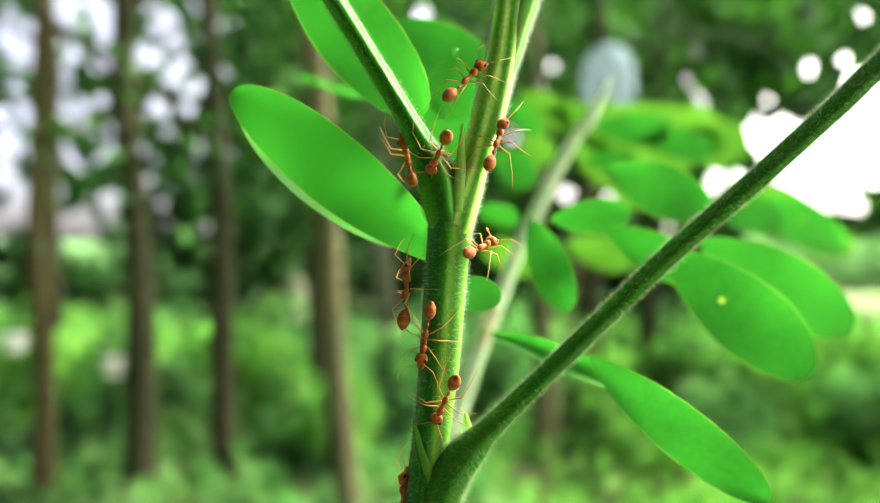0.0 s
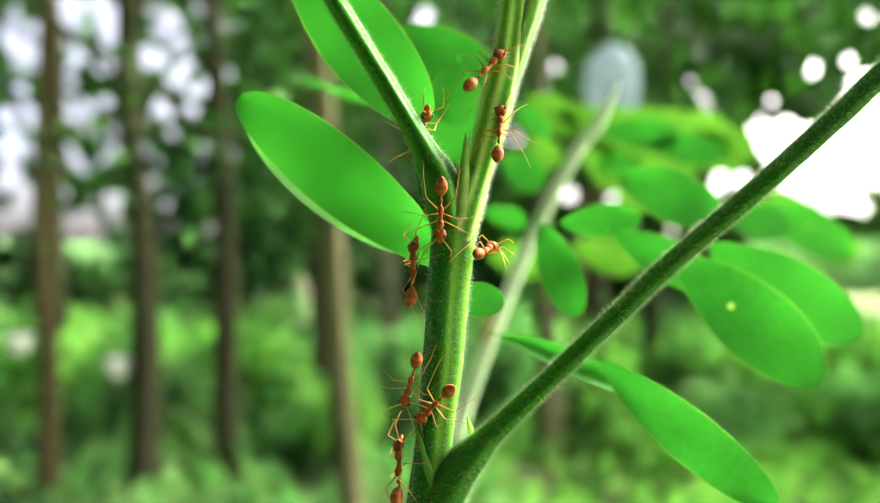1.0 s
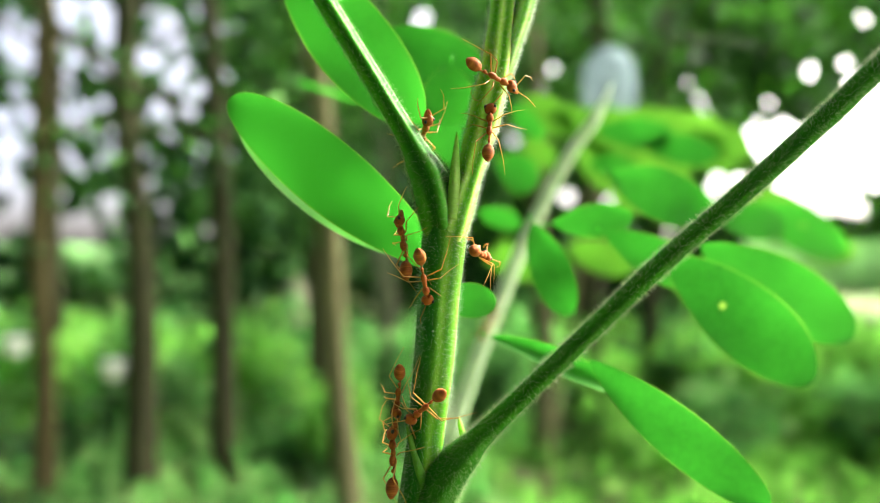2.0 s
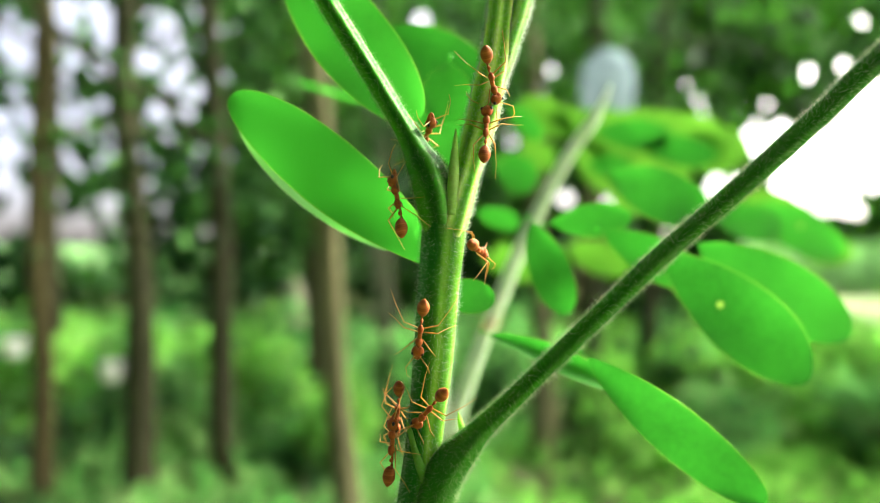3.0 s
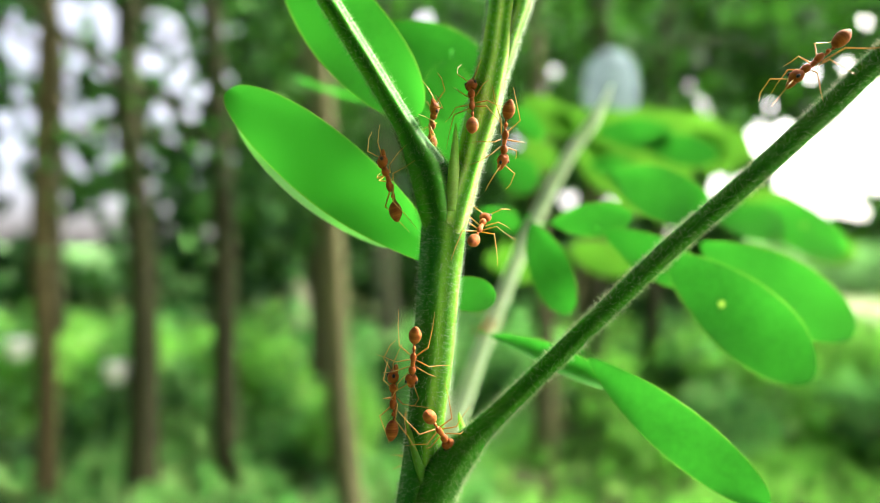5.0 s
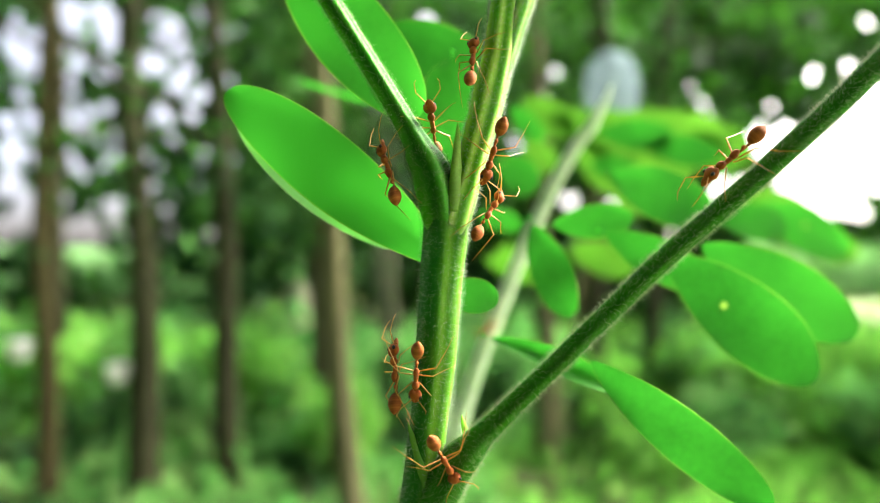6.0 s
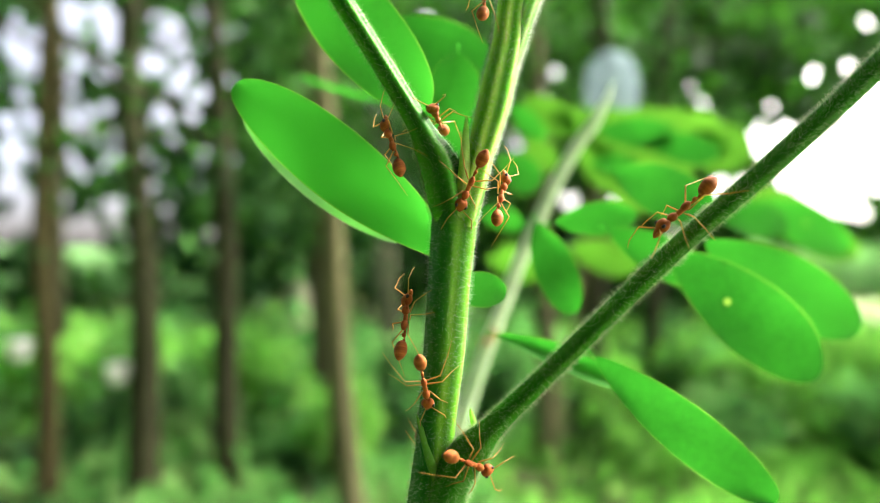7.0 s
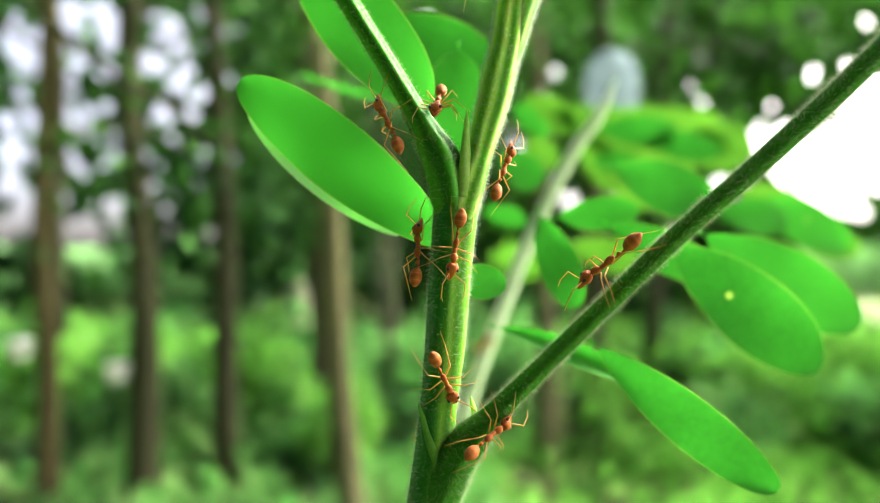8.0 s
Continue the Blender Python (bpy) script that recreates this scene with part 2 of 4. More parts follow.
M_BARK_PALE = mottled("pale_bark", [(0.2, (0.05, 0.055, 0.03)), (0.5, (0.1, 0.105, 0.065)), (0.85, (0.18, 0.18, 0.125))], 6, 0.9, 0.2, 0.8, 0.01,
                      stretch=(1, 1, 0.25))
# near-black patches put the canopy's shaded hollows into the leaf colour
M_CANOPY = mottled("canopy_leaf_shade_patched", [(0.6, (0.002, 0.011, 0.003)), (0.72, (0.013, 0.045, 0.015)), (0.85, (0.075, 0.19, 0.045))], 0.9, 0.6, 0.03, 0, None,
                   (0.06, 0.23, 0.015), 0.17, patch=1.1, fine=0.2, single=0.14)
# dark and bright patches put shaded hollows and sunlit leaves into the colour
M_SHRUB = mottled("undergrowth_leaf_shade_patched", [(0.55, (0.017, 0.042, 0.02)), (0.66, (0.078, 0.155, 0.052)), (0.8, (0.26, 0.45, 0.14))], 1.5, 0.6, 0.03, 0, None,
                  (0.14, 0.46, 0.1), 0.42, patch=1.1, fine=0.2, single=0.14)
# lighter grass green, with the open side's stronger light put into it
M_MEADOW = mottled("sunlit_meadow_herb", [(0.5, (0.03, 0.085, 0.02)), (0.64, (0.1, 0.25, 0.045)), (0.82, (0.27, 0.5, 0.11))], 1.5, 0.6, 0.03, 0, None,
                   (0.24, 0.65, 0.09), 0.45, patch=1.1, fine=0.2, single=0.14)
# pale grey-green puts distance haze into the hedge's leaf colour
M_HEDGE = mottled("hazed_hedge_leaf", [(0.5, (0.06, 0.12, 0.06)), (0.64, (0.14, 0.24, 0.12)), (0.82, (0.26, 0.39, 0.21))], 0.8, 0.6, 0.03, 0, None,
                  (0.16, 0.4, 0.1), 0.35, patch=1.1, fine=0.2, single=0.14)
M_GROUND = mottled("grassy_ground", [(0.36, (0.045, 0.042, 0.022)), (0.5, (0.06, 0.085, 0.026)), (0.66, (0.1, 0.17, 0.03))], 1.6, 0.9, 0.15, 0.6, 0.03)
M_CUP = mottled("white_light_spot_cup", [(0.2, (0.82, 0.83, 0.82)), (0.8, (0.9, 0.9, 0.89))], 20, 0.3, 0.5)
M_BAG = mottled("clouded_plastic", [(0.2, (0.095, 0.145, 0.17)), (0.8, (0.15, 0.215, 0.24))], 30, 0.8, 0.1, 0.3, 0.002, (0.24, 0.32, 0.35), 0.35)
M_BAG.node_tree.nodes["Principled BSDF"].inputs["Alpha"].default_value = 0.55


# ---- building helpers ----
def mesh_from(name, verts, faces, mat, smooth=True, uvs=None):
    me = bpy.data.meshes.new(name)
    me.from_pydata([tuple(v) for v in verts], [], faces)
    if uvs is not None:
        lay = me.uv_layers.new(name="UVMap")
        idx = np.empty(len(me.loops), dtype=np.int32)
        me.loops.foreach_get("vertex_index", idx)
        lay.data.foreach_set("uv", np.asarray(uvs, dtype=np.float32)[idx].ravel())
    me.materials.append(mat)
    if smooth:
        me.polygons.foreach_set("use_smooth", [True] * len(me.polygons))
    me.update()
    return me


def child(name, me, parent, label=""):
    ob = new(name, me)
    ob.parent = parent
    return tagged(ob, label)


def part(name, bm, mat, parent, label=""):
    me = bpy.data.meshes.new(name)
    bm.to_mesh(me)
    bm.free()
    me.materials.append(mat)
    me.polygons.foreach_set("use_smooth", [True] * len(me.polygons))
    return child(name, me, parent, label)


def spline(points, steps):
    """Catmull-Rom through rows of any width."""
    p = np.array(points, float)
    p = np.vstack([2 * p[0] - p[1], p, 2 * p[-1] - p[-2]])
    out = []
    for i in range(1, len(p) - 2):
        for k in range(steps):
            t = k / steps
            out.append(0.5 * (2 * p[i] + (p[i + 1] - p[i - 1]) * t + (2 * p[i - 1] - 5 * p[i] + 4 * p[i + 1] - p[i + 2]) * t * t
                              + (3 * p[i] - p[i - 1] - 3 * p[i + 1] + p[i + 2]) * t ** 3))
    out.append(p[-2])
    return np.array(out)


def tube(points, steps=6, sides=12, ribs=0, depth=0.0, wobble=0.0, seed=0, unit=MM, caps=True, corner=0.0, phase=115):
    """A tapered, ribbed tube along rows (x, y, z, radius). Returns verts, faces, uvs, normals."""
    c = spline(points, steps)
    rng = np.random.default_rng(seed)
    pos, rad = c[:, :3], c[:, 3]
    tan = np.gradient(pos, axis=0)
    tan /= np.linalg.norm(tan, axis=1)[:, None]
    side = np.cross(tan, np.array([0, -1.0, 0]))
    ln = np.linalg.norm(side, axis=1)
    side[ln < 1e-6] = (1, 0, 0)
    side /= np.linalg.norm(side, axis=1)[:, None]
    fro = np.cross(side, tan)
    th = np.linspace(0, 2 * np.pi, sides + 1)
    prof = 1 + depth * np.cos(ribs * th) if ribs else np.ones_like(th)
    prof = prof + corner * np.cos(4 * (th - radians(phase)))
    verts, uvs, nor = [], [], []
    run = np.concatenate([[0], np.cumsum(np.linalg.norm(np.diff(pos, axis=0), axis=1))])
    for i in range(len(pos)):
        wob = 1 + wobble * rng.normal()
        for k in range(sides + 1):
            d = side[i] * np.cos(th[k]) + fro[i] * np.sin(th[k])
            verts.append((pos[i] + d * rad[i] * prof[k] * wob) * unit)
            uvs.append((th[k] / (2 * np.pi), run[i] * unit))
            nor.append(d)
    faces = []
    w = sides + 1
    for i in range(len(pos) - 1):
        for k in range(sides):
            faces.append((i * w + k, i * w + k + 1, (i + 1) * w + k + 1, (i + 1) * w + k))
    if caps:
        faces.append(tuple(range(sides - 1, -1, -1)))
        o = (len(pos) - 1) * w
        faces.append(tuple(range(o, o + sides)))
    return verts, faces, uvs, nor


def hairs_on(verts, nor, sides, count, length, seed, slant=0.35):
    """Short stiff hairs, each a slim three-sided spike standing on the bark, spread evenly over it."""
    rng = np.random.default_rng(seed)
    w = sides + 1
    v, n = np.array(verts).reshape(-1, w, 3), np.array(nor).reshape(-1, w, 3)
    span = np.linalg.norm(v[1:].mean(1) - v[:-1].mean(1), axis=1) * np.linalg.norm(v[:-1, 0] - v[:-1, sides // 2], axis=1)
    i = rng.choice(len(span), count, p=span / span.sum())
    k = rng.integers(0, sides, count)
    f, g = rng.random(count)[:, None], rng.random(count)[:, None]

    def mixed(a):
        return (a[i, k] * (1 - f) + a[i + 1, k] * f) * (1 - g) + (a[i, k + 1] * (1 - f) + a[i + 1, k + 1] * f) * g
    root, out = mixed(v), mixed(n)
    out /= np.linalg.norm(out, axis=1)[:, None]
    way = out + rng.normal(0, slant, (count, 3))
    way /= np.linalg.norm(way, axis=1)[:, None]
    root = root - out * 0.00005
    ln = length * rng.uniform(0.3, 1.25, count)[:, None]
    s = np.cross(way, rng.normal(0, 1, (count, 3)))
    s /= np.linalg.norm(s, axis=1)[:, None]
    u = np.cross(way, s)
    r = 0.000016
    bend = rng.normal(0, 0.08, (count, 3)) * ln
    a, b, c = root + s * r, root - s * r * 0.5 + u * r * 0.87, root - s * r * 0.5 - u * r * 0.87
    tip = root + way * ln + bend
    V = np.stack([a, b, c, tip], 1).reshape(-1, 3)
    q = np.arange(count) * 4
    F = np.concatenate([np.stack([q, q + 1, q + 3], 1), np.stack([q + 1, q + 2, q + 3], 1), np.stack([q + 2, q, q + 3], 1)])
    return V, F


def leaf_mesh(base, tip, half, fold, roll, curl, seed, belly=1.15, nu=30, nv=12):
    """A leaflet: oval blade with a round tip, widest past its middle (belly), a sunken midrib, veins, a wavy edge; returns the blade's mesh and its midrib's."""
    rng = np.random.default_rng(seed)
    a, b = np.array(base, float), np.array(tip, float)
    ax = b - a
    ln = np.linalg.norm(ax)
    ax /= ln
    nrm = np.array([0, -1.0, 0]) - ax * np.dot((0, -1.0, 0), ax)
    nrm /= np.linalg.norm(nrm)
    sd = np.cross(ax, nrm)
    cr, sr = np.cos(radians(roll)), np.sin(radians(roll))
    sd, nrm = sd * cr + nrm * sr, nrm * cr - sd * sr
    p1, p2 = rng.uniform(0, 6, 2)
    skew = rng.uniform(-0.06, 0.06)

    def at(u, v):
        w = np.pi * u ** belly
        prof = (np.sin(w) ** (0.6 if w < np.pi / 2 else 0.46)) if 0 < u < 1 else 0.0
        full = min(1.0, prof * 2.2)
        wav = 0.012 * ln * np.sin(9 * u + p1 + (2 if v > 0 else 0)) * v * v * full
        vein = 0.003 * half * np.cos(2 * np.pi * (u * 9 - abs(v) * 1.6))
        h = fold * half * v * v * full - curl * ln * (u - 0.5) ** 2 + wav + vein * (0 < abs(v) < 0.95)
        return a + ax * (ln * (u + 0.01 * np.sin(7 * u + p2) * v * full)) + sd * (half * prof * (v + skew * (1 - v * v))) + nrm * (h - curl * ln * -0.25)

    verts, uvs, faces = [], [], []
    for i in range(nu + 1):
        for k in range(nv + 1):
            u, v = 0.5 - 0.5 * math.cos(math.pi * i / nu), 2 * k / nv - 1
            verts.append(at(u, v) * MM)
            uvs.append((u, v))
    for i in range(nu):
        for k in range(nv):
            q = i * (nv + 1) + k
            faces.append((q, q + 1, q + nv + 2, q + nv + 1))
    rib = [(*(at(u, 0) + nrm * -0.09), 0.022 * (1.12 - u)) for u in (0.0, 0.15, 0.3, 0.45, 0.6, 0.75, 0.9, 0.97)]
    rib.insert(0, (*(a - ax * 1.6 - nrm * 0.1), 0.3))
    return mesh_from("leaf", verts, faces, M_LEAF, True, uvs), rib


def add_leaf(spec, parent, seed, label=""):
    me, rib = leaf_mesh(*spec, seed)
    lf = child("leaf", me, parent, label)
    v, f, uv, nn = tube(rib, 3, 6)
    child("midrib", mesh_from("midrib", v, f, M_MIDRIB, True, uv), lf)
    return lf


def blade_cloud(pos, size, rng, droop=0.3):
    """Many small folded leaves at the places pos: verts and faces."""
    n = len(pos)
    d = rng.normal(0, 1, (n, 3))
    d[:, 2] -= droop
    d /= np.linalg.norm(d, axis=1)[:, None]
    s = np.cross(d, rng.normal(0, 1, (n, 3)))
    s /= np.linalg.norm(s, axis=1)[:, None]
    up = np.cross(d, s)
    ln = (size * rng.uniform(0.6, 1.4, n))[:, None]
    w = ln * rng.uniform(0.2, 0.32, n)[:, None]
    V = np.stack([pos, pos + d * ln * 0.5 + s * w + up * w * 0.3, pos + d * ln, pos + d * ln * 0.5 - s * w + up * w * 0.3], 1).reshape(-1, 3)
    k = np.arange(n) * 4
    F = np.concatenate([np.stack([k, k + 1, k + 2], 1), np.stack([k, k + 2, k + 3], 1)])
    return V, F


def cloud_mesh(name, V, F, mat):
    me = bpy.data.meshes.new(name)
    me.vertices.add(len(V))
    me.vertices.foreach_set("co", np.asarray(V, dtype=np.float32).ravel())
    me.loops.add(len(F) * 3)
    me.loops.foreach_set("vertex_index", np.asarray(F, dtype=np.int32).ravel())
    me.polygons.add(len(F))
    me.polygons.foreach_set("loop_start", np.arange(0, len(F) * 3, 3, dtype=np.int32))
    me.polygons.foreach_set("loop_total", np.full(len(F), 3, dtype=np.int32))
    me.update(calc_edges=True)
    me.validate()
    me.materials.append(mat)
    return me


# ---- ground ----
def build_ground():
    rng = np.random.default_rng(5)
    xs = np.concatenate([[-900, -200, -60], np.linspace(-25, 25, 51), [60, 200, 900]])
    ys = np.concatenate([[-900, -200, -40], np.linspace(-10, 40, 51), [80, 250, 1500]])
    verts = [(x, y, (0.05 * noise.noise((x * 0.5, y * 0.5, 0)) - 0.05) if abs(x) < 26 and -11 < y < 41 else -0.05) for y in ys for x in xs]
    w = len(xs)
    faces = [(j * w + i, j * w + i + 1, (j + 1) * w + i + 1, (j + 1) * w + i) for j in range(len(ys) - 1) for i in range(w - 1)]
    tagged(new("ground", mesh_from("ground", verts, faces, M_GROUND)), "grassy woodland floor with green growth", "ground", kind="structure")


build_ground()

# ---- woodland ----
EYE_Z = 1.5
# sky gaps fitted to the camera's view, as slopes from its height: across, up, radius
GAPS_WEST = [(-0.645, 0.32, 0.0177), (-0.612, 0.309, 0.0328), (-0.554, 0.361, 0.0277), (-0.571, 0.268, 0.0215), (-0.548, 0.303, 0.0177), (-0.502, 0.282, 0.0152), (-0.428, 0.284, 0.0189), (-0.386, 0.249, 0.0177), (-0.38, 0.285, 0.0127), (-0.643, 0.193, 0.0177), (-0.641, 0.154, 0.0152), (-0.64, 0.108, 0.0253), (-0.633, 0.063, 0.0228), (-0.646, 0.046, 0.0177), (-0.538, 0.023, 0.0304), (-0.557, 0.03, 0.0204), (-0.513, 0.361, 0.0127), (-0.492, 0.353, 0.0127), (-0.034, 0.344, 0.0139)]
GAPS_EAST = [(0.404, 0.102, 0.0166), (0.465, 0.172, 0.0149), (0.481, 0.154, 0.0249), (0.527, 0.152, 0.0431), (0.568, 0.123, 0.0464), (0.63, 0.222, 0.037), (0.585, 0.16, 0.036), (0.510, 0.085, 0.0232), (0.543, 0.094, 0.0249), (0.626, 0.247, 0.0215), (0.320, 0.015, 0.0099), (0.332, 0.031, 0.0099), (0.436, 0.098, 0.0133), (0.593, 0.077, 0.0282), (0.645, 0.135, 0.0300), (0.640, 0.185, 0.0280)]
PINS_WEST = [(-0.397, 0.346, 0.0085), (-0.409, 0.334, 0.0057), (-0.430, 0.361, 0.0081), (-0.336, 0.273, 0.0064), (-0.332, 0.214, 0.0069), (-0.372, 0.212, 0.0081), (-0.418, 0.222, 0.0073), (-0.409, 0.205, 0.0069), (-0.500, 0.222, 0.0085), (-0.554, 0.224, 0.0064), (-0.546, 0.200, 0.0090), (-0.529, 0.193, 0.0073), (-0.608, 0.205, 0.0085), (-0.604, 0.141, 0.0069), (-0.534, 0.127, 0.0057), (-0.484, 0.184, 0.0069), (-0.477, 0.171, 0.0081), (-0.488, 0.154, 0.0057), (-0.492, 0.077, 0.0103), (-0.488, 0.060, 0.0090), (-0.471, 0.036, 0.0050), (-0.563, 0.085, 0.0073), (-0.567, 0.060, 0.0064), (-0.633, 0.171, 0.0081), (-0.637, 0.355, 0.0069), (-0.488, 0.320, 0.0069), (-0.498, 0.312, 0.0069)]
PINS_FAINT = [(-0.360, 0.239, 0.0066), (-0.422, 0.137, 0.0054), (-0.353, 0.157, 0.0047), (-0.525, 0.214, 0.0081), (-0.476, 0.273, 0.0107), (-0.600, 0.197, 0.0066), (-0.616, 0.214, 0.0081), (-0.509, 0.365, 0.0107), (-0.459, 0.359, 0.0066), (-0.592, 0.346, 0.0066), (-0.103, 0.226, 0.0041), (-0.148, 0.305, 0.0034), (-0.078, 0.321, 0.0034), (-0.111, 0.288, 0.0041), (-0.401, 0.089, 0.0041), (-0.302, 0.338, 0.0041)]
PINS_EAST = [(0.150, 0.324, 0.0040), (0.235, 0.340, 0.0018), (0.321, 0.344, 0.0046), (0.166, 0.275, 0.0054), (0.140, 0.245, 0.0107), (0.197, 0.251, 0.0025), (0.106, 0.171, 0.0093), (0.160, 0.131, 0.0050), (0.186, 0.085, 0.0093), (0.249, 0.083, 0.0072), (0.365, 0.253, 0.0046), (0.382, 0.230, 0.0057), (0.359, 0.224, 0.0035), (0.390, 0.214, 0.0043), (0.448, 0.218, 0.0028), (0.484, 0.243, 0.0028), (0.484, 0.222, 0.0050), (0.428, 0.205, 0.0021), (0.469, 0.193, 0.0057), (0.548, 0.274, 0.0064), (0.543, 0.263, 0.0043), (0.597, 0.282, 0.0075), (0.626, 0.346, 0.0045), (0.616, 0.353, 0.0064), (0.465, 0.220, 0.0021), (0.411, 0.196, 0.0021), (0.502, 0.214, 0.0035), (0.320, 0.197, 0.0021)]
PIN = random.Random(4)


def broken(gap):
    """A sky gap of the camera's view as a cluster of small openings with leaves left standing between them."""
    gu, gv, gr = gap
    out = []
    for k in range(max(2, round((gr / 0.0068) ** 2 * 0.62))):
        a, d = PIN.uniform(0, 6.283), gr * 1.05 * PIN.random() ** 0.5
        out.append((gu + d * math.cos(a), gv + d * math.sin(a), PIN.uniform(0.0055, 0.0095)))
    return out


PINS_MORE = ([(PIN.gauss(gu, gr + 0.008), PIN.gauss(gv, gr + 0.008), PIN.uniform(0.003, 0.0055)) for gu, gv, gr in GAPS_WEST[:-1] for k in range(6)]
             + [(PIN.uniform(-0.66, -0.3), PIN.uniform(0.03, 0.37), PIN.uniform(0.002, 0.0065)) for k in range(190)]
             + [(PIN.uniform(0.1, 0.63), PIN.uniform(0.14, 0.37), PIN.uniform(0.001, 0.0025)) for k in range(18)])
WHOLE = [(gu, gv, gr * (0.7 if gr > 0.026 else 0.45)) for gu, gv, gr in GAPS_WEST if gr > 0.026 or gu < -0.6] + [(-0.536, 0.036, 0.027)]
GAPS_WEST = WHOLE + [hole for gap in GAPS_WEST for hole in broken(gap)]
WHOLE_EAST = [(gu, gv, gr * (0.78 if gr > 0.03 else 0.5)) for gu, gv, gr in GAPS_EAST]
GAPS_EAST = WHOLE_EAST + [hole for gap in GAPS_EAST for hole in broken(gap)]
VIEW_GAPS = GAPS_WEST + GAPS_EAST + PINS_WEST + PINS_FAINT + PINS_EAST + PINS_MORE


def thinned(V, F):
    """The leaves left standing once every one that covers a sky gap or pinhole of the camera's view is cut."""
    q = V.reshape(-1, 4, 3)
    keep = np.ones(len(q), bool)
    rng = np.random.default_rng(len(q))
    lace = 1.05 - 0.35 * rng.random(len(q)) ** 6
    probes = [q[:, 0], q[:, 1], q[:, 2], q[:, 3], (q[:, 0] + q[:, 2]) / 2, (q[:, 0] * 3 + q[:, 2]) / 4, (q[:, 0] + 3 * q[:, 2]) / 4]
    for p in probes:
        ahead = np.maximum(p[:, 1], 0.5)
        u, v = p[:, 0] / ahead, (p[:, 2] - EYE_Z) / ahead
        for gu, gv, gr in VIEW_GAPS:
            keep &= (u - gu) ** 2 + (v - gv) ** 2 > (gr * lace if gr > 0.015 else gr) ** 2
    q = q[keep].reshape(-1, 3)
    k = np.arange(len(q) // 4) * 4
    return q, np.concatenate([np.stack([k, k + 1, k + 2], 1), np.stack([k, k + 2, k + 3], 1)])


def build_tree(x, y, diameter, lean, mat, label, seed, crown_low, leaves, spread=1.7, height=5.0, clump=0.5, size=0.085):
    rng = np.random.default_rng(seed)
    t = new("tree")
    t.location = (x, y, 0)
    tagged(t, label, "tree", group="plantation trees")
    rows = [(lean * z + 0.03 * rng.normal() * (z > 0.3), 0.02 * rng.normal(), z - 0.06, diameter / 2 * (1.35 if z == 0 else 1.08 if z < 0.5 else 1 - 0.07 * z))
            for z in (0, 0.3, 0.9, 1.6, 2.4, 3.3, 4.2, height)]
    v, f, uv, nn = tube(rows, 3, 14, 5, 0.03, 0.015, seed, 1.0)
    child("trunk", mesh_from("trunk", v, f, mat, True, uv), t)
    clumps = []
    for k in range(6):
        z0 = rng.uniform(max(1.9, crown_low + 0.4), height - 0.6)
        an = rng.uniform(0, 2 * np.pi)
        ln = rng.uniform(0.9, spread)
        e = np.array((lean * z0 + np.cos(an) * ln, np.sin(an) * ln, z0 + rng.uniform(-0.2, 0.7)))
        r0 = diameter * 0.16
        v, f, uv, nn = tube([(lean * z0, 0, z0, r0), (*(np.array((lean * z0, 0, z0)) * 0.5 + e * 0.5 + (0, 0, 0.12)), r0 * 0.6), (*e, r0 * 0.2)], 4, 7, 0, 0, 0.03, seed + k, 1.0)
        child("limb", mesh_from("limb", v, f, mat, True, uv), t)
        clumps.append(e)
    cl = np.array(clumps + [(lean * z + rng.normal() * spread * 0.6, rng.normal() * 0.7, z) for z in np.linspace(crown_low, height, 16)])
    pos = cl[rng.integers(0, len(cl), leaves)] + rng.normal(0, 1, (leaves, 3)) * (clump, clump, 0.32)
    pos = pos[pos[:, 2] > crown_low - 0.3]
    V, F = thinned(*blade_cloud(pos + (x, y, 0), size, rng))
    V = V - (x, y, 0)
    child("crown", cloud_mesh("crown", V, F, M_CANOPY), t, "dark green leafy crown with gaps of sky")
    return t


TREES = [(-2.46, 4.2, 0.125, 0.0, M_BARK_RED, "brown slender trunk with reddish base in leafy woodland", 1.9, 1900),
         (-3.06, 5.5, 0.11, -0.03, M_BARK_DARK, "thin dark trunk in leafy woodland", 1.7, 2400),
         (-1.84, 4.2, 0.18, -0.04, M_BARK_DARK, "dark grey-brown trunk in leafy woodland", 1.9, 2800),
         (-1.47, 4.7, 0.17, -0.045, M_BARK_DARK, "dark slim trunk in leafy woodland", 1.8, 3400),
         (-0.52, 3.9, 0.15, -0.08, M_BARK, "stout pale brown trunk in leafy woodland", 1.9, 2600),
         (-0.98, 5.6, 0.13, -0.06, M_BARK_DARK, "dark slim trunk beside a stouter pale one", 1.7, 3600),
         (-0.72, 8.0, 0.19, -0.01, M_BARK_PALE, "pale grey far trunk among leaves", 1.6, 4200),
         (0.77, 5.1, 0.15, -0.02, M_BARK, "brown trunk behind a leafy sapling", 1.8, 3600),
         (1.33, 6.2, 0.27, 0.02, M_BARK_DARK, "dark brown trunk behind a leafy sapling", 1.8, 4200),
         (-0.42, 5.9, 0.1, -0.03, M_BARK_PALE, "pale grey slim trunk beside a brown one", 1.8, 1600),
         (-1.72, 9.0, 0.16, 0.0, M_BARK_DARK, "dark far trunk among leaves", 1.6, 2000),
         # two trunks beyond the view, added so their crowns shade the undergrowth
         (5.4, 5.6, 0.2, 0.0, M_BARK_DARK, "dark trunk out of view, its spreading crown added for shade", 3.0, 5200),
         (6.8, 8.4, 0.2, 0.0, M_BARK_DARK, "dark trunk out of view, its spreading crown added for shade", 3.0, 5200),
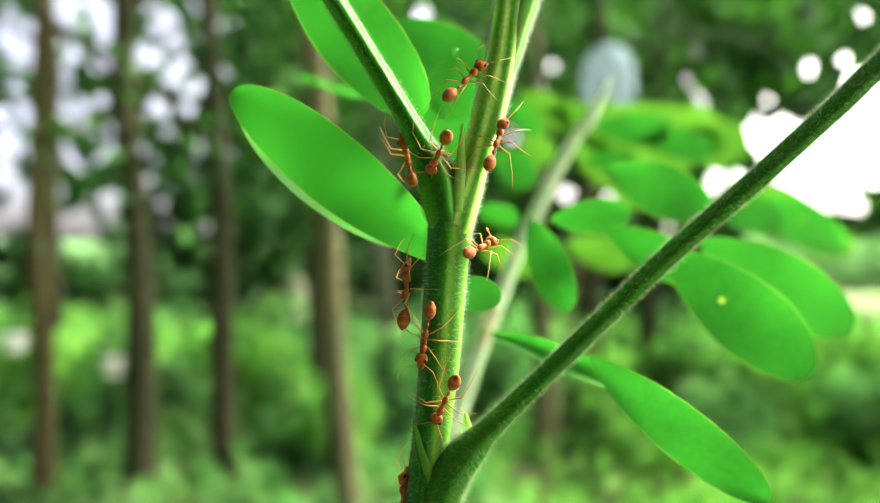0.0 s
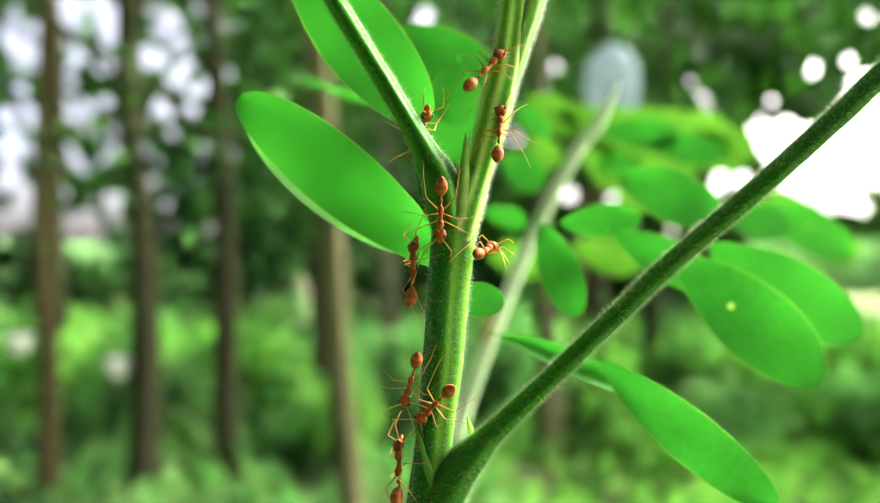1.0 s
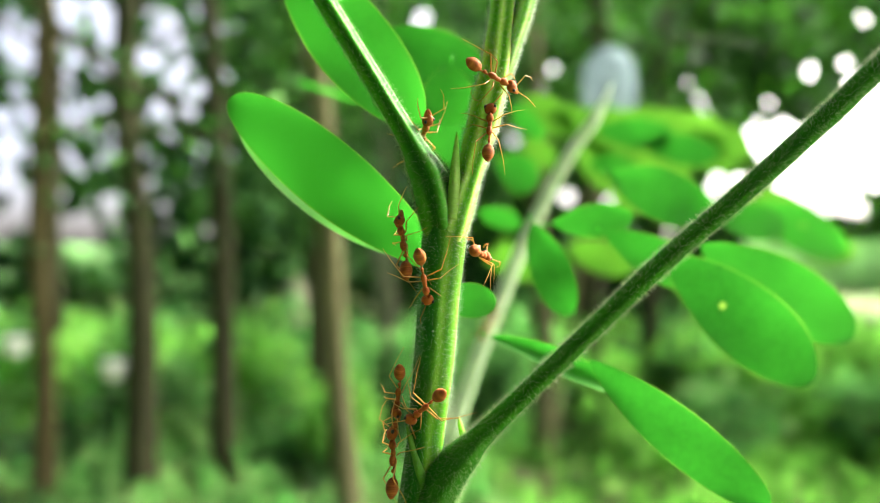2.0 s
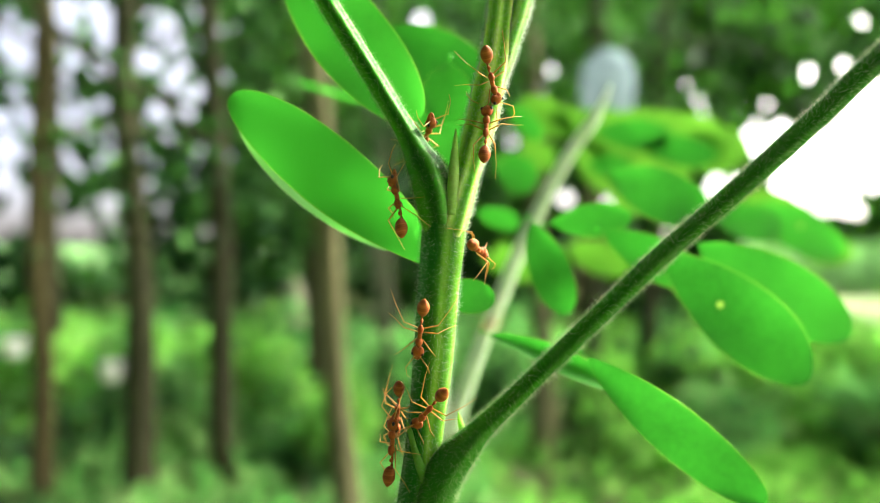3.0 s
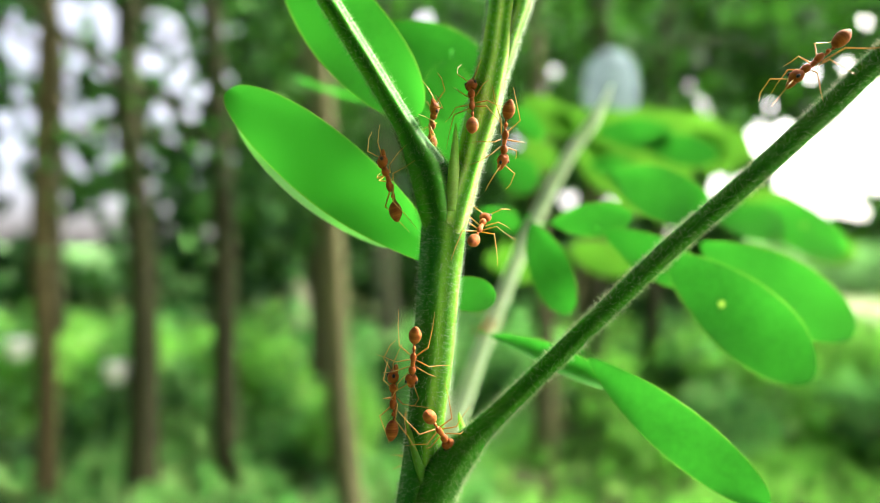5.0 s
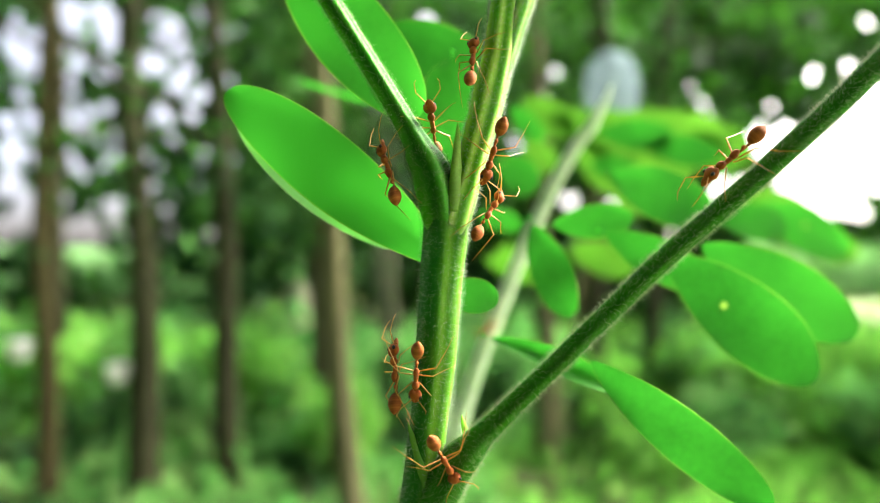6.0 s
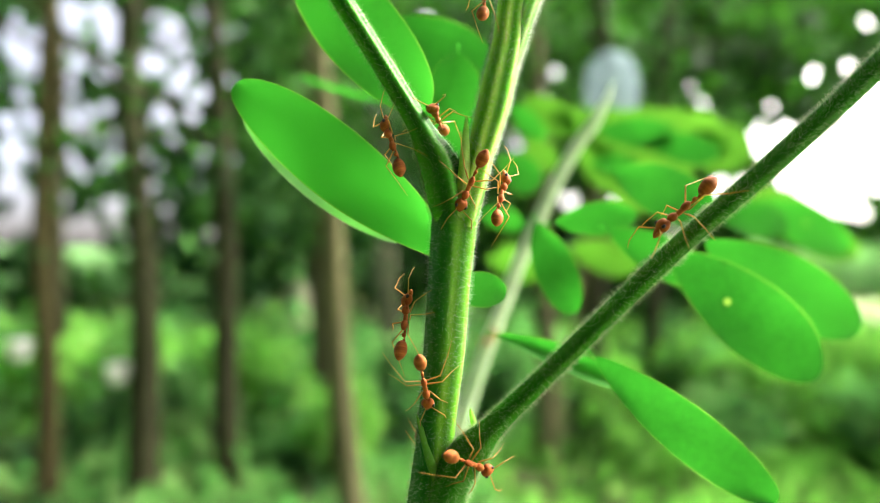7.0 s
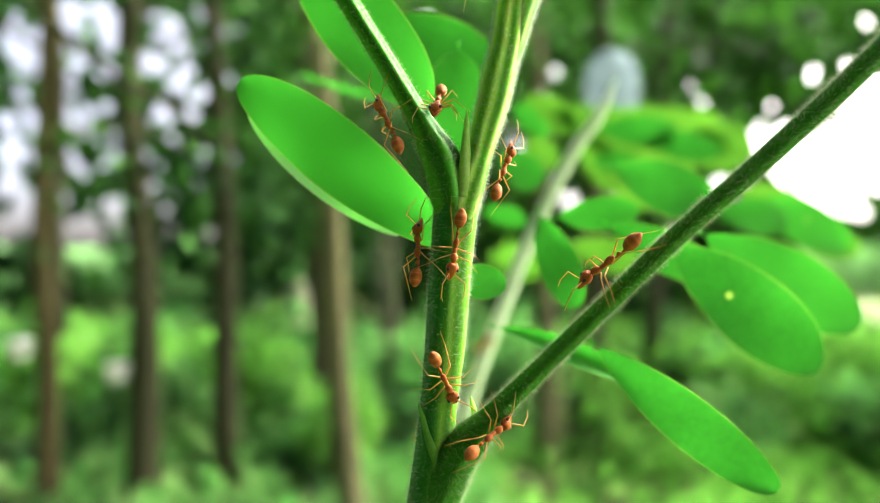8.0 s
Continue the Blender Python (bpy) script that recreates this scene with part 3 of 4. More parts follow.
         (2.0, 6.4, 0.16, 0.03, M_BARK_DARK, "dark leaning trunk under a heavy crown", 2.7, 3800)]


def build_woods():
    for k, (x, y, d, lean, mat, label, low, leaves) in enumerate(TREES):
        build_tree(x, y, d, lean, mat, label, 20 + k, low, int(leaves * (0.5 if y > 5 else 0.8)), height=4.7)
    # trees mostly out of view, added to shade the sapling and the undergrowth
    for k, (x, y) in enumerate([(-3.4, 0.2), (-1.2, -2.4), (-3.6, -2.8), (1.0, -1.4), (2.6, -1.9), (0.4, -3.2), (7.6, 6.0), (8.4, 9.2)]):
        build_tree(x, y, 0.18, 0.0, M_BARK, "brown trunk with a broad leafy crown, out of view, added for shade", 60 + k, 3.9, 2000 if x < -1 else 4200, 2.4, 5.8, 0.8, 0.26)
    rng = np.random.default_rng(77)
    n = 170000
    u = rng.uniform(-0.75, 0.75, n)
    v = rng.uniform(-0.09, 0.41, n)
    lump = np.array([noise.noise((a * 9.0, b * 9.0, 2.0)) + 0.5 * noise.noise((a * 22.0, b * 22.0, 5.0)) for a, b in zip(u, v)])
    y = 15.5 + 5.0 * lump + rng.normal(0, 0.7, n)
    pos = np.stack([u * y, y, EYE_Z + v * y], 1)
    low = pos[:, 2] - EYE_Z < 0.03 * pos[:, 1]
    pos = pos[~low | ((rng.random(len(pos)) < np.where(pos[:, 0] < -0.06 * pos[:, 1], 0.16, 0.5)) & (pos[:, 0] < 0.44 * pos[:, 1]))]
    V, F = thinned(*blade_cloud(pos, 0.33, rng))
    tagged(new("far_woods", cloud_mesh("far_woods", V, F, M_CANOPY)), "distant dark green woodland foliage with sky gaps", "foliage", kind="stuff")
    # a sunlit hedge beyond the wood, the distance's haze in its leaf colour
    n = 30000
    y = rng.uniform(26, 34, n)
    u = rng.uniform(-0.75, 0.85, n)
    bump = np.array([noise.noise((a * 9.0, 0.3, 1.0)) for a in u])
    pos = np.stack([u * y, y, rng.random(n) ** 0.8 * np.where(u < 0, 1.95 + 0.5 * bump, 2.1 + 0.9 * bump)], 1)
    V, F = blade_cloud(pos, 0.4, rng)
    tagged(new("far_hedge", cloud_mesh("far_hedge", V, F, M_HEDGE)), "grey-green hedge beyond the wood, haze put into its colour", "foliage", kind="stuff")
    # unseen foliage added behind the camera to block light, open towards the eastern field
    n = 16000
    an = rng.uniform(radians(188), radians(285), n)
    d = rng.uniform(6, 10, n)
    pos = np.stack([np.cos(an) * d, np.sin(an) * d, rng.uniform(0.0, 4.6, n)], 1)
    V, F = blade_cloud(pos, 0.5, rng)
    tagged(new("woodland_edge", cloud_mesh("woodland_edge", V, F, M_CANOPY)), "dense dark green foliage out of view, added to block light", "foliage", kind="stuff")


def build_stump():
    s = new("stump")
    s.location = (-1.75, 8.0, 0)
    tagged(s, "short pale broken tree stump in green growth", "stump")
    v, f, uv, nn = tube([(0, 0, -0.05, 0.2), (0, 0, 0.1, 0.17), (0.02, 0, 0.3, 0.15), (0.03, 0, 0.42, 0.14), (0.03, 0, 1.02, 0.13), (0.05, 0, 1.22, 0.05)], 4, 12, 4, 0.06, 0.02, 3, 1.0)
    child("trunk", mesh_from("trunk", v, f, M_BARK_PALE, True, uv), s)


def build_undergrowth():
    rng = np.random.default_rng(9)
    n = 46000
    y = 3.5 + 10.4 * rng.random(n) ** 0.95
    u = rng.uniform(-0.8, 0.85, n)
    x = u * y
    hump = np.array([max(0.0, (0.5 if a < 0 else 0.3) + 1.2 * noise.noise((a * 0.9, b * 0.7, 3.0))) for a, b in zip(x, y)])
    top = 0.06 + 0.9 * hump
    top = np.where(u > 0.4, np.minimum(top, 0.85), top)
    tuft = np.array([noise.noise((a * 2.6, b * 2.0, 7.0)) for a, b in zip(x, y)])
    top = top * (0.35 + 1.3 * np.clip(tuft + 0.35, 0.0, 1.0))
    keep = tuft > np.where(u < 0.05, rng.uniform(-0.9, 0.1, n), rng.uniform(-0.5, 0.3, n))
    keep &= (y > 4.6) | (rng.random(n) < 0.45)
    x, y, u, top = x[keep], y[keep], u[keep], top[keep]
    n = len(x)
    top *= np.clip((y - 3.0) / 3.5, 0.3, 1.0) * np.where(y < 4.5, 0.4, 1.0)
    top *= np.interp(y, [3.5, 4.6, 5.5, 6.5, 8.0, 14.0], [0.25, 0.35, 1.4, 1.2, 0.5, 0.4])
    z = top * rng.random(n) ** 0.7 * (1 + 0.9 * rng.random(n) ** 5)
    # the open side takes the lighter leaf colour, its sunlight painted in
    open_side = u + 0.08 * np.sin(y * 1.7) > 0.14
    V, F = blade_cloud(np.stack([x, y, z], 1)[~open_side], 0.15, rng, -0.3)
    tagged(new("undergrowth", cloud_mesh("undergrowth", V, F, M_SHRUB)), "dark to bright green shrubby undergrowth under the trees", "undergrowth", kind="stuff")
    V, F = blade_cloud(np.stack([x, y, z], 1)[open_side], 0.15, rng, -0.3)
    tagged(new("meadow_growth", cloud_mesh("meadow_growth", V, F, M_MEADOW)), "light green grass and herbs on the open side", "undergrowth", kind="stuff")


def build_shrub(x, y, top, wide, leaf, seed, mat):
    """A leafy shrub: a few thin stems and a loose, uneven crown of broad leaves."""
    rng = np.random.default_rng(seed)
    b = new("shrub")
    b.location = (x, y, 0)
    tagged(b, "bright green broad-leaved shrub on the woodland floor", "shrub", group="woodland shrubs")
    tips = []
    for k in range(5):
        an = rng.uniform(0, 6.28)
        e = np.array((np.cos(an) * wide * rng.uniform(0.2, 0.8), np.sin(an) * wide * 0.6, top * rng.uniform(0.7, 1.0)))
        v, f, uv, nn = tube([(0, 0, -0.05, 0.012), (*(e * (0.4, 0.4, 0.55)), 0.008), (*e, 0.003)], 4, 6, 0, 0, 0.02, seed + k, 1.0)
        child("stem", mesh_from("stem", v, f, M_BARK, True, uv), b)
        tips += [e, e * (0.8, 0.8, 0.7), e * (0.6, 0.6, 0.45)]
    tips = np.array(tips)
    n = 420
    pos = tips[rng.integers(0, len(tips), n)] + rng.normal(0, 1, (n, 3)) * (wide * 0.3, wide * 0.3, top * 0.13)
    pos[:, 2] = np.maximum(pos[:, 2], 0.03)
    V, F = blade_cloud(pos, leaf, rng, 0.2)
    child("foliage", cloud_mesh("foliage", V, F, mat), b)


SHRUBS = [(-1.6, 5.6, 0.85, 0.4, 0.16), (-1.1, 6.2, 0.75, 0.4, 0.15), (-2.6, 6.0, 0.8, 0.45, 0.15), (-0.55, 6.6, 0.7, 0.4, 0.14), (-3.2, 5.4, 0.85, 0.4, 0.14),
          (-2.0, 5.2, 0.6, 0.35, 0.12), (-0.75, 4.8, 0.55, 0.3, 0.12), (2.2, 6.4, 0.95, 0.5, 0.15), (3.4, 7.0, 1.0, 0.55, 0.16), (2.1, 4.9, 0.45, 0.35, 0.12),
          (2.9, 5.6, 0.6, 0.45, 0.13), (0.5, 5.8, 0.7, 0.35, 0.12), (-4.2, 7.4, 0.7, 0.5, 0.16), (0.3, 7.0, 0.7, 0.45, 0.15),
          (-2.6, 7.1, 0.6, 0.5, 0.16), (-3.5, 8.2, 0.6, 0.55, 0.17), (-1.5, 7.0, 0.7, 0.4, 0.15), (-2.5, 8.7, 0.5, 0.55, 0.17), (3.9, 6.4, 0.8, 0.5, 0.15), (3.2, 4.9, 0.5, 0.4, 0.13)]
# every other shrub takes the lighter leaves, sunlight already in their colour
for k, row in enumerate(SHRUBS):
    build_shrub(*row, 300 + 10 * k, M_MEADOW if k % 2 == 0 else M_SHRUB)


def build_cup(x, y, z, turn):
    """A small white cup in a wire ring, added at a trunk to stand in for a bright spot of light."""
    c = new("collecting_cup")
    c.matrix_basis = pose(x, y, z, 0, 0, turn)
    tagged(c, "small white cup at a tree trunk, standing in for a bright spot of light", "cup", group="cups on the trunks")
    rows = [(0, 0, -0.066, 0.03), (0, 0, -0.062, 0.046), (0, 0, -0.022, 0.064), (0, 0, 0.042, 0.074), (0, 0, 0.047, 0.075), (0, 0, 0.045, 0.07), (0, 0, -0.006, 0.06), (0, 0, -0.045, 0.02)]
    v, f, uv, nn = tube(rows, 3, 20, 0, 0, 0, 1, 1.0)
    child("bowl", mesh_from("bowl", v, f, M_CUP, True, uv), c)
    ring = [(0.071 * math.cos(a), 0.071 * math.sin(a), 0.005, 0.003) for a in np.linspace(0, 6.283, 13)]
    v, f, uv, nn = tube(ring, 2, 6, 0, 0, 0, 2, 1.0)
    child("wire_ring", mesh_from("wire_ring", v, f, M_BARK_DARK, True, uv), c)


build_cup(-2.6, 4.15, 0.945, 0)
build_cup(-2.0, 4.15, 0.8, 0)
build_woods()
build_stump()
build_undergrowth()

# ---- the sapling with the ants ----
PLANT_BASE = (-0.00557, 0.08000, 0)
SPRAY_BASE = (0.00106, 0.14000, 0)
STEM = [(2.1, 0.00, 1453.48, 2.85), (3.0, 0.00, 1462.76, 2.75), (3.55, 0.00, 1468.06, 2.65), (4.15, 0.00, 1473.36, 2.45), (4.65, 0.00, 1479.32, 2.15), (5.5, 0.00, 1487.28, 2.36), (6.2, 0.00, 1496.55, 2.45), (6.69, 0.00, 1501.86, 2.58), (6.90, 0.30, 1505.06, 2.46), (6.83, 0.60, 1506.88, 1.67), (6.84, 0.90, 1508.24, 0.54)]
UPPER_STEM = [(6.75, -0.30, 1501.19, 1.58), (7.61, -0.40, 1503.82, 2.04), (9.13, -0.30, 1508.45, 1.72), (9.60, -0.20, 1509.78, 1.59), (10.47, 0.00, 1513.12, 1.79), (11.40, 0.00, 1516.43, 1.92), (12.13, 0.00, 1519.75, 1.92), (12.86, 0.00, 1523.06, 1.79), (13.25, 0.00, 1526.37, 1.66), (13.58, 0.00, 1529.02, 1.59), (14.05, 0.00, 1533.66, 1.59), (14.71, 0.00, 1540.29, 1.46)]
PETIOLE_EAST = [(12.82, 0.30, 1519.82, 0.93), (13.87, 0.20, 1523.12, 1.20), (14.78, 0.00, 1526.37, 1.26), (15.64, 0.00, 1529.02, 1.33), (16.90, 0.00, 1533.66, 1.26), (18.89, 0.00, 1540.29, 1.19)]
PETIOLE_WEST = [(6.30, -0.10, 1502.80, 1.60), (6.00, -0.60, 1504.30, 2.10), (5.60, -0.60, 1506.79, 2.32), (4.85, -0.40, 1509.44, 2.2), (3.84, 0.00, 1511.46, 1.86), (2.98, 0.00, 1513.25, 1.46), (1.26, 0.00, 1516.30, 1.23), (-2.65, 0.00, 1522.73, 1.16), (-6.63, 0.00, 1529.16, 1.16), (-10.60, 0.00, 1535.65, 1.13), (-15.24, 0.00, 1542.94, 1.06)]
PETIOLE_LONG = [(1.6, 1.2, 1462.2, 2.29), (3.84, 0.3, 1467.61, 2.53), (5.3, -0.4, 1470.99, 2.7), (6.42, -0.8, 1473.63, 2.62), (7.85, -1.1, 1475.69, 2.29), (9.41, -1.3, 1477.44, 1.89), (11.3, -1.4, 1479.49, 1.4), (16.53, -1.7, 1484.64, 1.16), (25.56, -2.4, 1493.56, 1.15), (32.17, -2.8, 1500.03, 1.17), (41.48, -3.4, 1508.31, 1.2), (50.7, -3.9, 1516.89, 1.27), (54.79, -4.2, 1520.97, 1.3), (66.36, -4.8, 1531.95, 1.3), (80.61, -5.5, 1543.69, 1.2)]
PALE_STEM = [(-5.23, 70.0, 1403.98, 2.25), (1.72, 70.0, 1438.77, 2.25), (9.54, 70.0, 1464.86, 2.25), (15.63, 70.0, 1480.52, 2.16), (22.59, 70.0, 1498.78, 2.16), (31.29, 70.0, 1517.92, 2.0), (39.99, 70.0, 1533.57, 1.92), (45.21, 70.0, 1540.53, 1.84), (47.7, 70.0, 1544.8, 1.3), (50.0, 70.0, 1549.5, 0.75), (51.6, 70.0, 1553.5, 0.3)]
PLANT_LEAVES = [
    ((7.4, 5.4, 1498.0), (-21.4, 8.8, 1521.3), 4.7, 0.05, -4, 0.05),
    ((-16.6, 14.1, 1543.0), (3.0, 12.3, 1518.3), 5.7, 0.05, 5, 0.1),
    ((7.9, 30.0, 1531.5), (7.0, 28.0, 1521.1), 4.2, 0.05, 0, 0.1),
    ((-4.1, 44.0, 1541.9), (17.0, 44.0, 1529.1), 6.0, 0.05, 10, 0.1),
    ((-8.5, 109.1, 1541.5), (-36.6, 119.0, 1552.0), 0.8, 0.3, 40, 0.1),
    ((1.0, 50.0, 1536.9), (12.9, 50.0, 1516.5), 5.2, 0.05, 0, 0.1),
    ((6.0, 10.0, 1495.0), (13.9, 12.0, 1493.8), 2.4, 0.05, 0, 0.1)]
UNDERSIDE_LEAF = ((-0.8, 12.9, 1500.6), (-21.6, 13.8, 1519.3), 3.75, 0.05, -10, 0.05)
STIPULES = [[(7.55, -1.75, 1504.60, 0.78), (7.75, -1.80, 1506.72, 0.80), (7.85, -1.75, 1509.00, 0.68), (7.98, -1.60, 1511.60, 0.47), (8.10, -1.40, 1513.58, 0.27), (8.17, -1.30, 1514.84, 0.07)],
            [(4.6, -1.95, 1473.2, 0.6), (3.95, -1.95, 1475.60, 0.62), (3.3, -1.8, 1477.75, 0.48), (2.7, -1.6, 1479.5, 0.26), (2.4, -1.5, 1480.6, 0.06)],
            [(9.19, 1.00, 1477.72, 0.47), (8.99, 1.00, 1478.93, 0.40), (8.72, 1.00, 1480.07, 0.27), (8.59, 1.00, 1480.88, 0.07)]]
LOW_LEAFLETS = [
    ((35.4, -29.4, 1500.1), (61.1, -27.2, 1479.7), 6.3, 0.05, -2, 0.12),
    ((45.5, -18.4, 1502.2), (75.0, -15.2, 1485.5), 6.1, 0.05, -1, 0.12),
    ((19.6, -46.3, 1485.6), (43.5, -48.1, 1466.2), 3.7, 0.05, -9, 0.15),
    ((6.8, -32.3, 1487.0), (25.3, -45.2, 1480.0), 2.0, 0.35, 35, 0.2),
    ((15.1, -19.4, 1505.7), (21.7, -19.3, 1489.2), 3.8, 0.05, 0, 0.1),
    ((19.4, -14.4, 1505.8), (34.5, -14.4, 1507.1), 3.2, 0.05, 0, 0.1),
    ((32.1, -4.9, 1516.6), (53.9, -2.0, 1508.3), 5.4, 0.05, 0, 0.1),
    ((28.5, -17.4, 1504.2), (47.2, -17.3, 1494.8), 3.9, 0.05, 0, 0.1)]
HIGH_LEAFLETS = [
    ((50.7, 99.5, 1532.3), (68.1, 99.5, 1531.3), 4.4, 0.05, 0, 0.1),
    ((71.8, 106.8, 1541.5), (99.3, 106.8, 1536.9), 5.8, 0.05, 0, 0.1),
    ((55.3, 106.8, 1545.6), (84.0, 106.8, 1543.5), 6.1, 0.05, 0, 0.1),
    ((15.7, 69.9, 1530.1), (29.3, 74.9, 1521.9), 6.0, 0.05, 0, 0.1),
    ((21.8, 89.3, 1550.8), (32.7, 89.3, 1539.4), 3.8, 0.05, 0, 0.1),
    ((86.6, 79.8, 1514.3), (112.6, 84.7, 1509.9), 6.3, 0.05, 0, 0.1),
    ((107.0, 94.6, 1519.0), (142.0, 99.5, 1501.5), 7.8, 0.05, 0, 0.1),
    ((11.0, 77.5, 1513.7), (24.5, 77.6, 1509.8), 3.6, 0.05, 0, 0.1)]
BACK_LEAVES = [
    ((52.9, 184.0, 1570.6), (86.3, 184.0, 1549.9), 9.2, 0.05, 0, 0.1),
    ((81.1, 184.0, 1567.9), (137.5, 184.0, 1549.9), 10.4, 0.05, 0, 0.1),
    ((96.9, 183.2, 1554.4), (146.6, 183.3, 1550.8), 7.0, 0.05, 0, 0.1),
    ((137.5, 184.0, 1531.7), (180.3, 184.0, 1512.4), 10.1, 0.05, 0, 0.1),
    ((59.5, 184.0, 1504.9), (91.7, 184.0, 1494.1), 8.3, 0.05, 0, 0.1),
    ((19.4, 184.0, 1499.5), (46.2, 184.0, 1491.4), 6.8, 0.05, 0, 0.1),
    ((36.4, 183.1, 1576.1), (60.7, 183.2, 1558.6), 8.1, 0.05, 0, 0.1),
    ((58.0, 183.3, 1552.2), (85.0, 183.3, 1542.2), 7.0, 0.05, 0, 0.1),
    ((161.6, 184.0, 1513.0), (196.5, 184.0, 1500.7), 8.3, 0.05, 0, 0.1),
    ((52.2, 309.1, 1576.9), (74.7, 309.2, 1558.5), 8.9, 0.05, 0, 0.1),
    ((94.4, 329.2, 1561.3), (135.4, 329.3, 1549.1), 10.9, 0.05, 0, 0.1),
    ((125.7, 309.2, 1563.4), (165.7, 309.2, 1557.0), 8.9, 0.05, 0, 0.1),
    ((112.7, 359.0, 1586.8), (152.2, 359.1, 1573.1), 9.9, 0.05, 0, 0.1),
    ((147.4, 319.0, 1593.9), (191.3, 319.0, 1585.2), 9.1, 0.05, 0, 0.1),
    ((104.3, 358.9, 1606.7), (141.7, 358.9, 1596.2), 8.3, 0.05, 0, 0.1),
    ((111.0, 309.4, 1540.2), (135.3, 309.4, 1532.2), 6.7, 0.05, 0, 0.1),
    ((34.9, 309.6, 1506.0), (55.5, 309.7, 1495.0), 8.2, 0.05, 0, 0.1),
    ((207.1, 358.9, 1597.2), (222.6, 359.1, 1569.5), 10.8, 0.05, 0, 0.1),
    ((174.9, 359.1, 1581.6), (212.3, 359.2, 1566.1), 9.1, 0.05, 0, 0.1)]


def stem_part(name, rows, mat, parent, ribs, depth, hairs, seed, label="", sides=48, length=0.0007, corner=0.0, phase=115, hair=None):
    v, f, uv, nn = tube(rows, 10, sides, ribs, depth, 0.006, seed, corner=corner, phase=phase)
    ob = child(name, mesh_from(name, v, f, mat, True, uv), parent, label)
    if hairs:
        hv, hf = hairs_on(v, nn, sides, hairs, length, seed)
        tagged(child("hairs", cloud_mesh("hairs", hv, hf, hair or M_HAIR), ob, "fine white hairs"), kind="stuff")
    return ob


def build_plant():
    p = new("sapling")
    p.location = PLANT_BASE
    tagged(p, "green hairy sapling stem forking into petioles with oval leaves", "plant")
    root = [(STEM[0][0] - 12, STEM[0][1], 0 - 20, 4.6), (STEM[0][0] - 10, STEM[0][1], 300, 4.0), (STEM[0][0] - 7, STEM[0][1], 650, 3.4)]
    v, f, uv, nn = tube(root + STEM[:1], 6, 24, 7, 0.03, 0.006, 3)
    child("lower_stem", mesh_from("lower_stem", v, f, M_STEM, True, uv), p)
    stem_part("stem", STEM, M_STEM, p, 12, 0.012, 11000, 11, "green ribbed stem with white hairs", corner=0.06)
    stem_part("upper_stem", UPPER_STEM, M_STEM_UPPER, p, 7, 0.05, 13000, 12, "pale green ribbed stem", corner=0.05, phase=135)
    stem_part("petiole", PETIOLE_EAST, M_STEM_UPPER, p, 5, 0.05, 10000, 13)
    stem_part("petiole", PETIOLE_WEST, M_PETIOLE, p, 5, 0.1, 8000, 14, "dark green grooved hairy petiole", hair=M_HAIR_GREEN)
    stem_part("petiole", PETIOLE_LONG, M_PETIOLE_LONG, p, 9, 0.015, 30000, 15, "long dark green hairy petiole", length=0.00075, hair=M_HAIR_GREEN)
    for k, rows in enumerate(STIPULES):
        v, f, uv, nn = tube(rows, 5, 10, 3, 0.12, 0.01, 30 + k)
        child("stipule", mesh_from("stipule", v, f, M_SCALE if k == 1 else M_SPIKE, True, uv), p, "pointed green stipule pressed to the stem" if k == 1 else "pale green pointed stipule")
    for k, spec in enumerate(PLANT_LEAVES):
        add_leaf(spec, p, 40 + k)
    return_leaf, rib = leaf_mesh(*UNDERSIDE_LEAF, 39)
    return_leaf.materials[0] = M_LEAF_PALE
    child("leaf", return_leaf, p, "leaf turned to its pale grey-green underside")
    return p


def build_spray():
    s = new("leaf_spray")
    s.location = SPRAY_BASE
    tagged(s, "pale stalked compound leaf with green oval leaflets", "plant")
    root = [(PALE_STEM[0][0] - 6, PALE_STEM[0][1], -20, 3.4), (PALE_STEM[0][0] - 5, PALE_STEM[0][1], 400, 2.6)]
    v, f, uv, nn = tube(root + PALE_STEM, 6, 16, 4, 0.03, 0.01, 21)
    child("rachis", mesh_from("rachis", v, f, M_PALE_STEM, True, uv), s, "pale whitish green stalk")
    for k, spec in enumerate(LOW_LEAFLETS + HIGH_LEAFLETS):
        add_leaf(spec, s, 60 + k)
    for k, spec in enumerate(BACK_LEAVES):
        lf = add_leaf(spec, s, 90 + k, "yellow-green leaf with light shining through")
        lf.data.materials[0] = M_LEAF_YELLOW
    return s


def build_bag():
    """A pale rounded blob of unclear kind, built as a plastic sleeve on an added thin stake."""
    g = new("seedling_sleeve")
    g.location = (BAG[0], BAG[1], 0)
    tagged(g, "cloudy blue-grey rounded blob, built as a sleeve on an added stake", "plastic sleeve")
    z = BAG[2]
    rows = [(0, 0, z - 0.085, 0.045), (0, 0, z - 0.07, 0.055), (0, 0, z - 0.03, 0.062), (0, 0, z + 0.025, 0.06), (0, 0, z + 0.055, 0.048), (0, 0, z + 0.075, 0.026), (0, 0, z + 0.081, 0.004)]
    v, f, uv, nn = tube(rows, 4, 24, 8, 0.012, 0.01, 5, 1.0)
    child("sleeve", mesh_from("sleeve", v, f, M_BAG, True, uv), g)
    v, f, uv, nn = tube([(-0.3, 0.0, -0.02, 0.008), (-0.16, 0, 0.9, 0.007), (0, 0, z, 0.004)], 5, 8, 0, 0, 0.01, 6, 1.0)
    child("stake", mesh_from("stake", v, f, M_BARK, True, uv), g)


BAG = (0.397, 1.6, 1.908)
build_bag()
sapling = build_plant()
leaf_spray = build_spray()


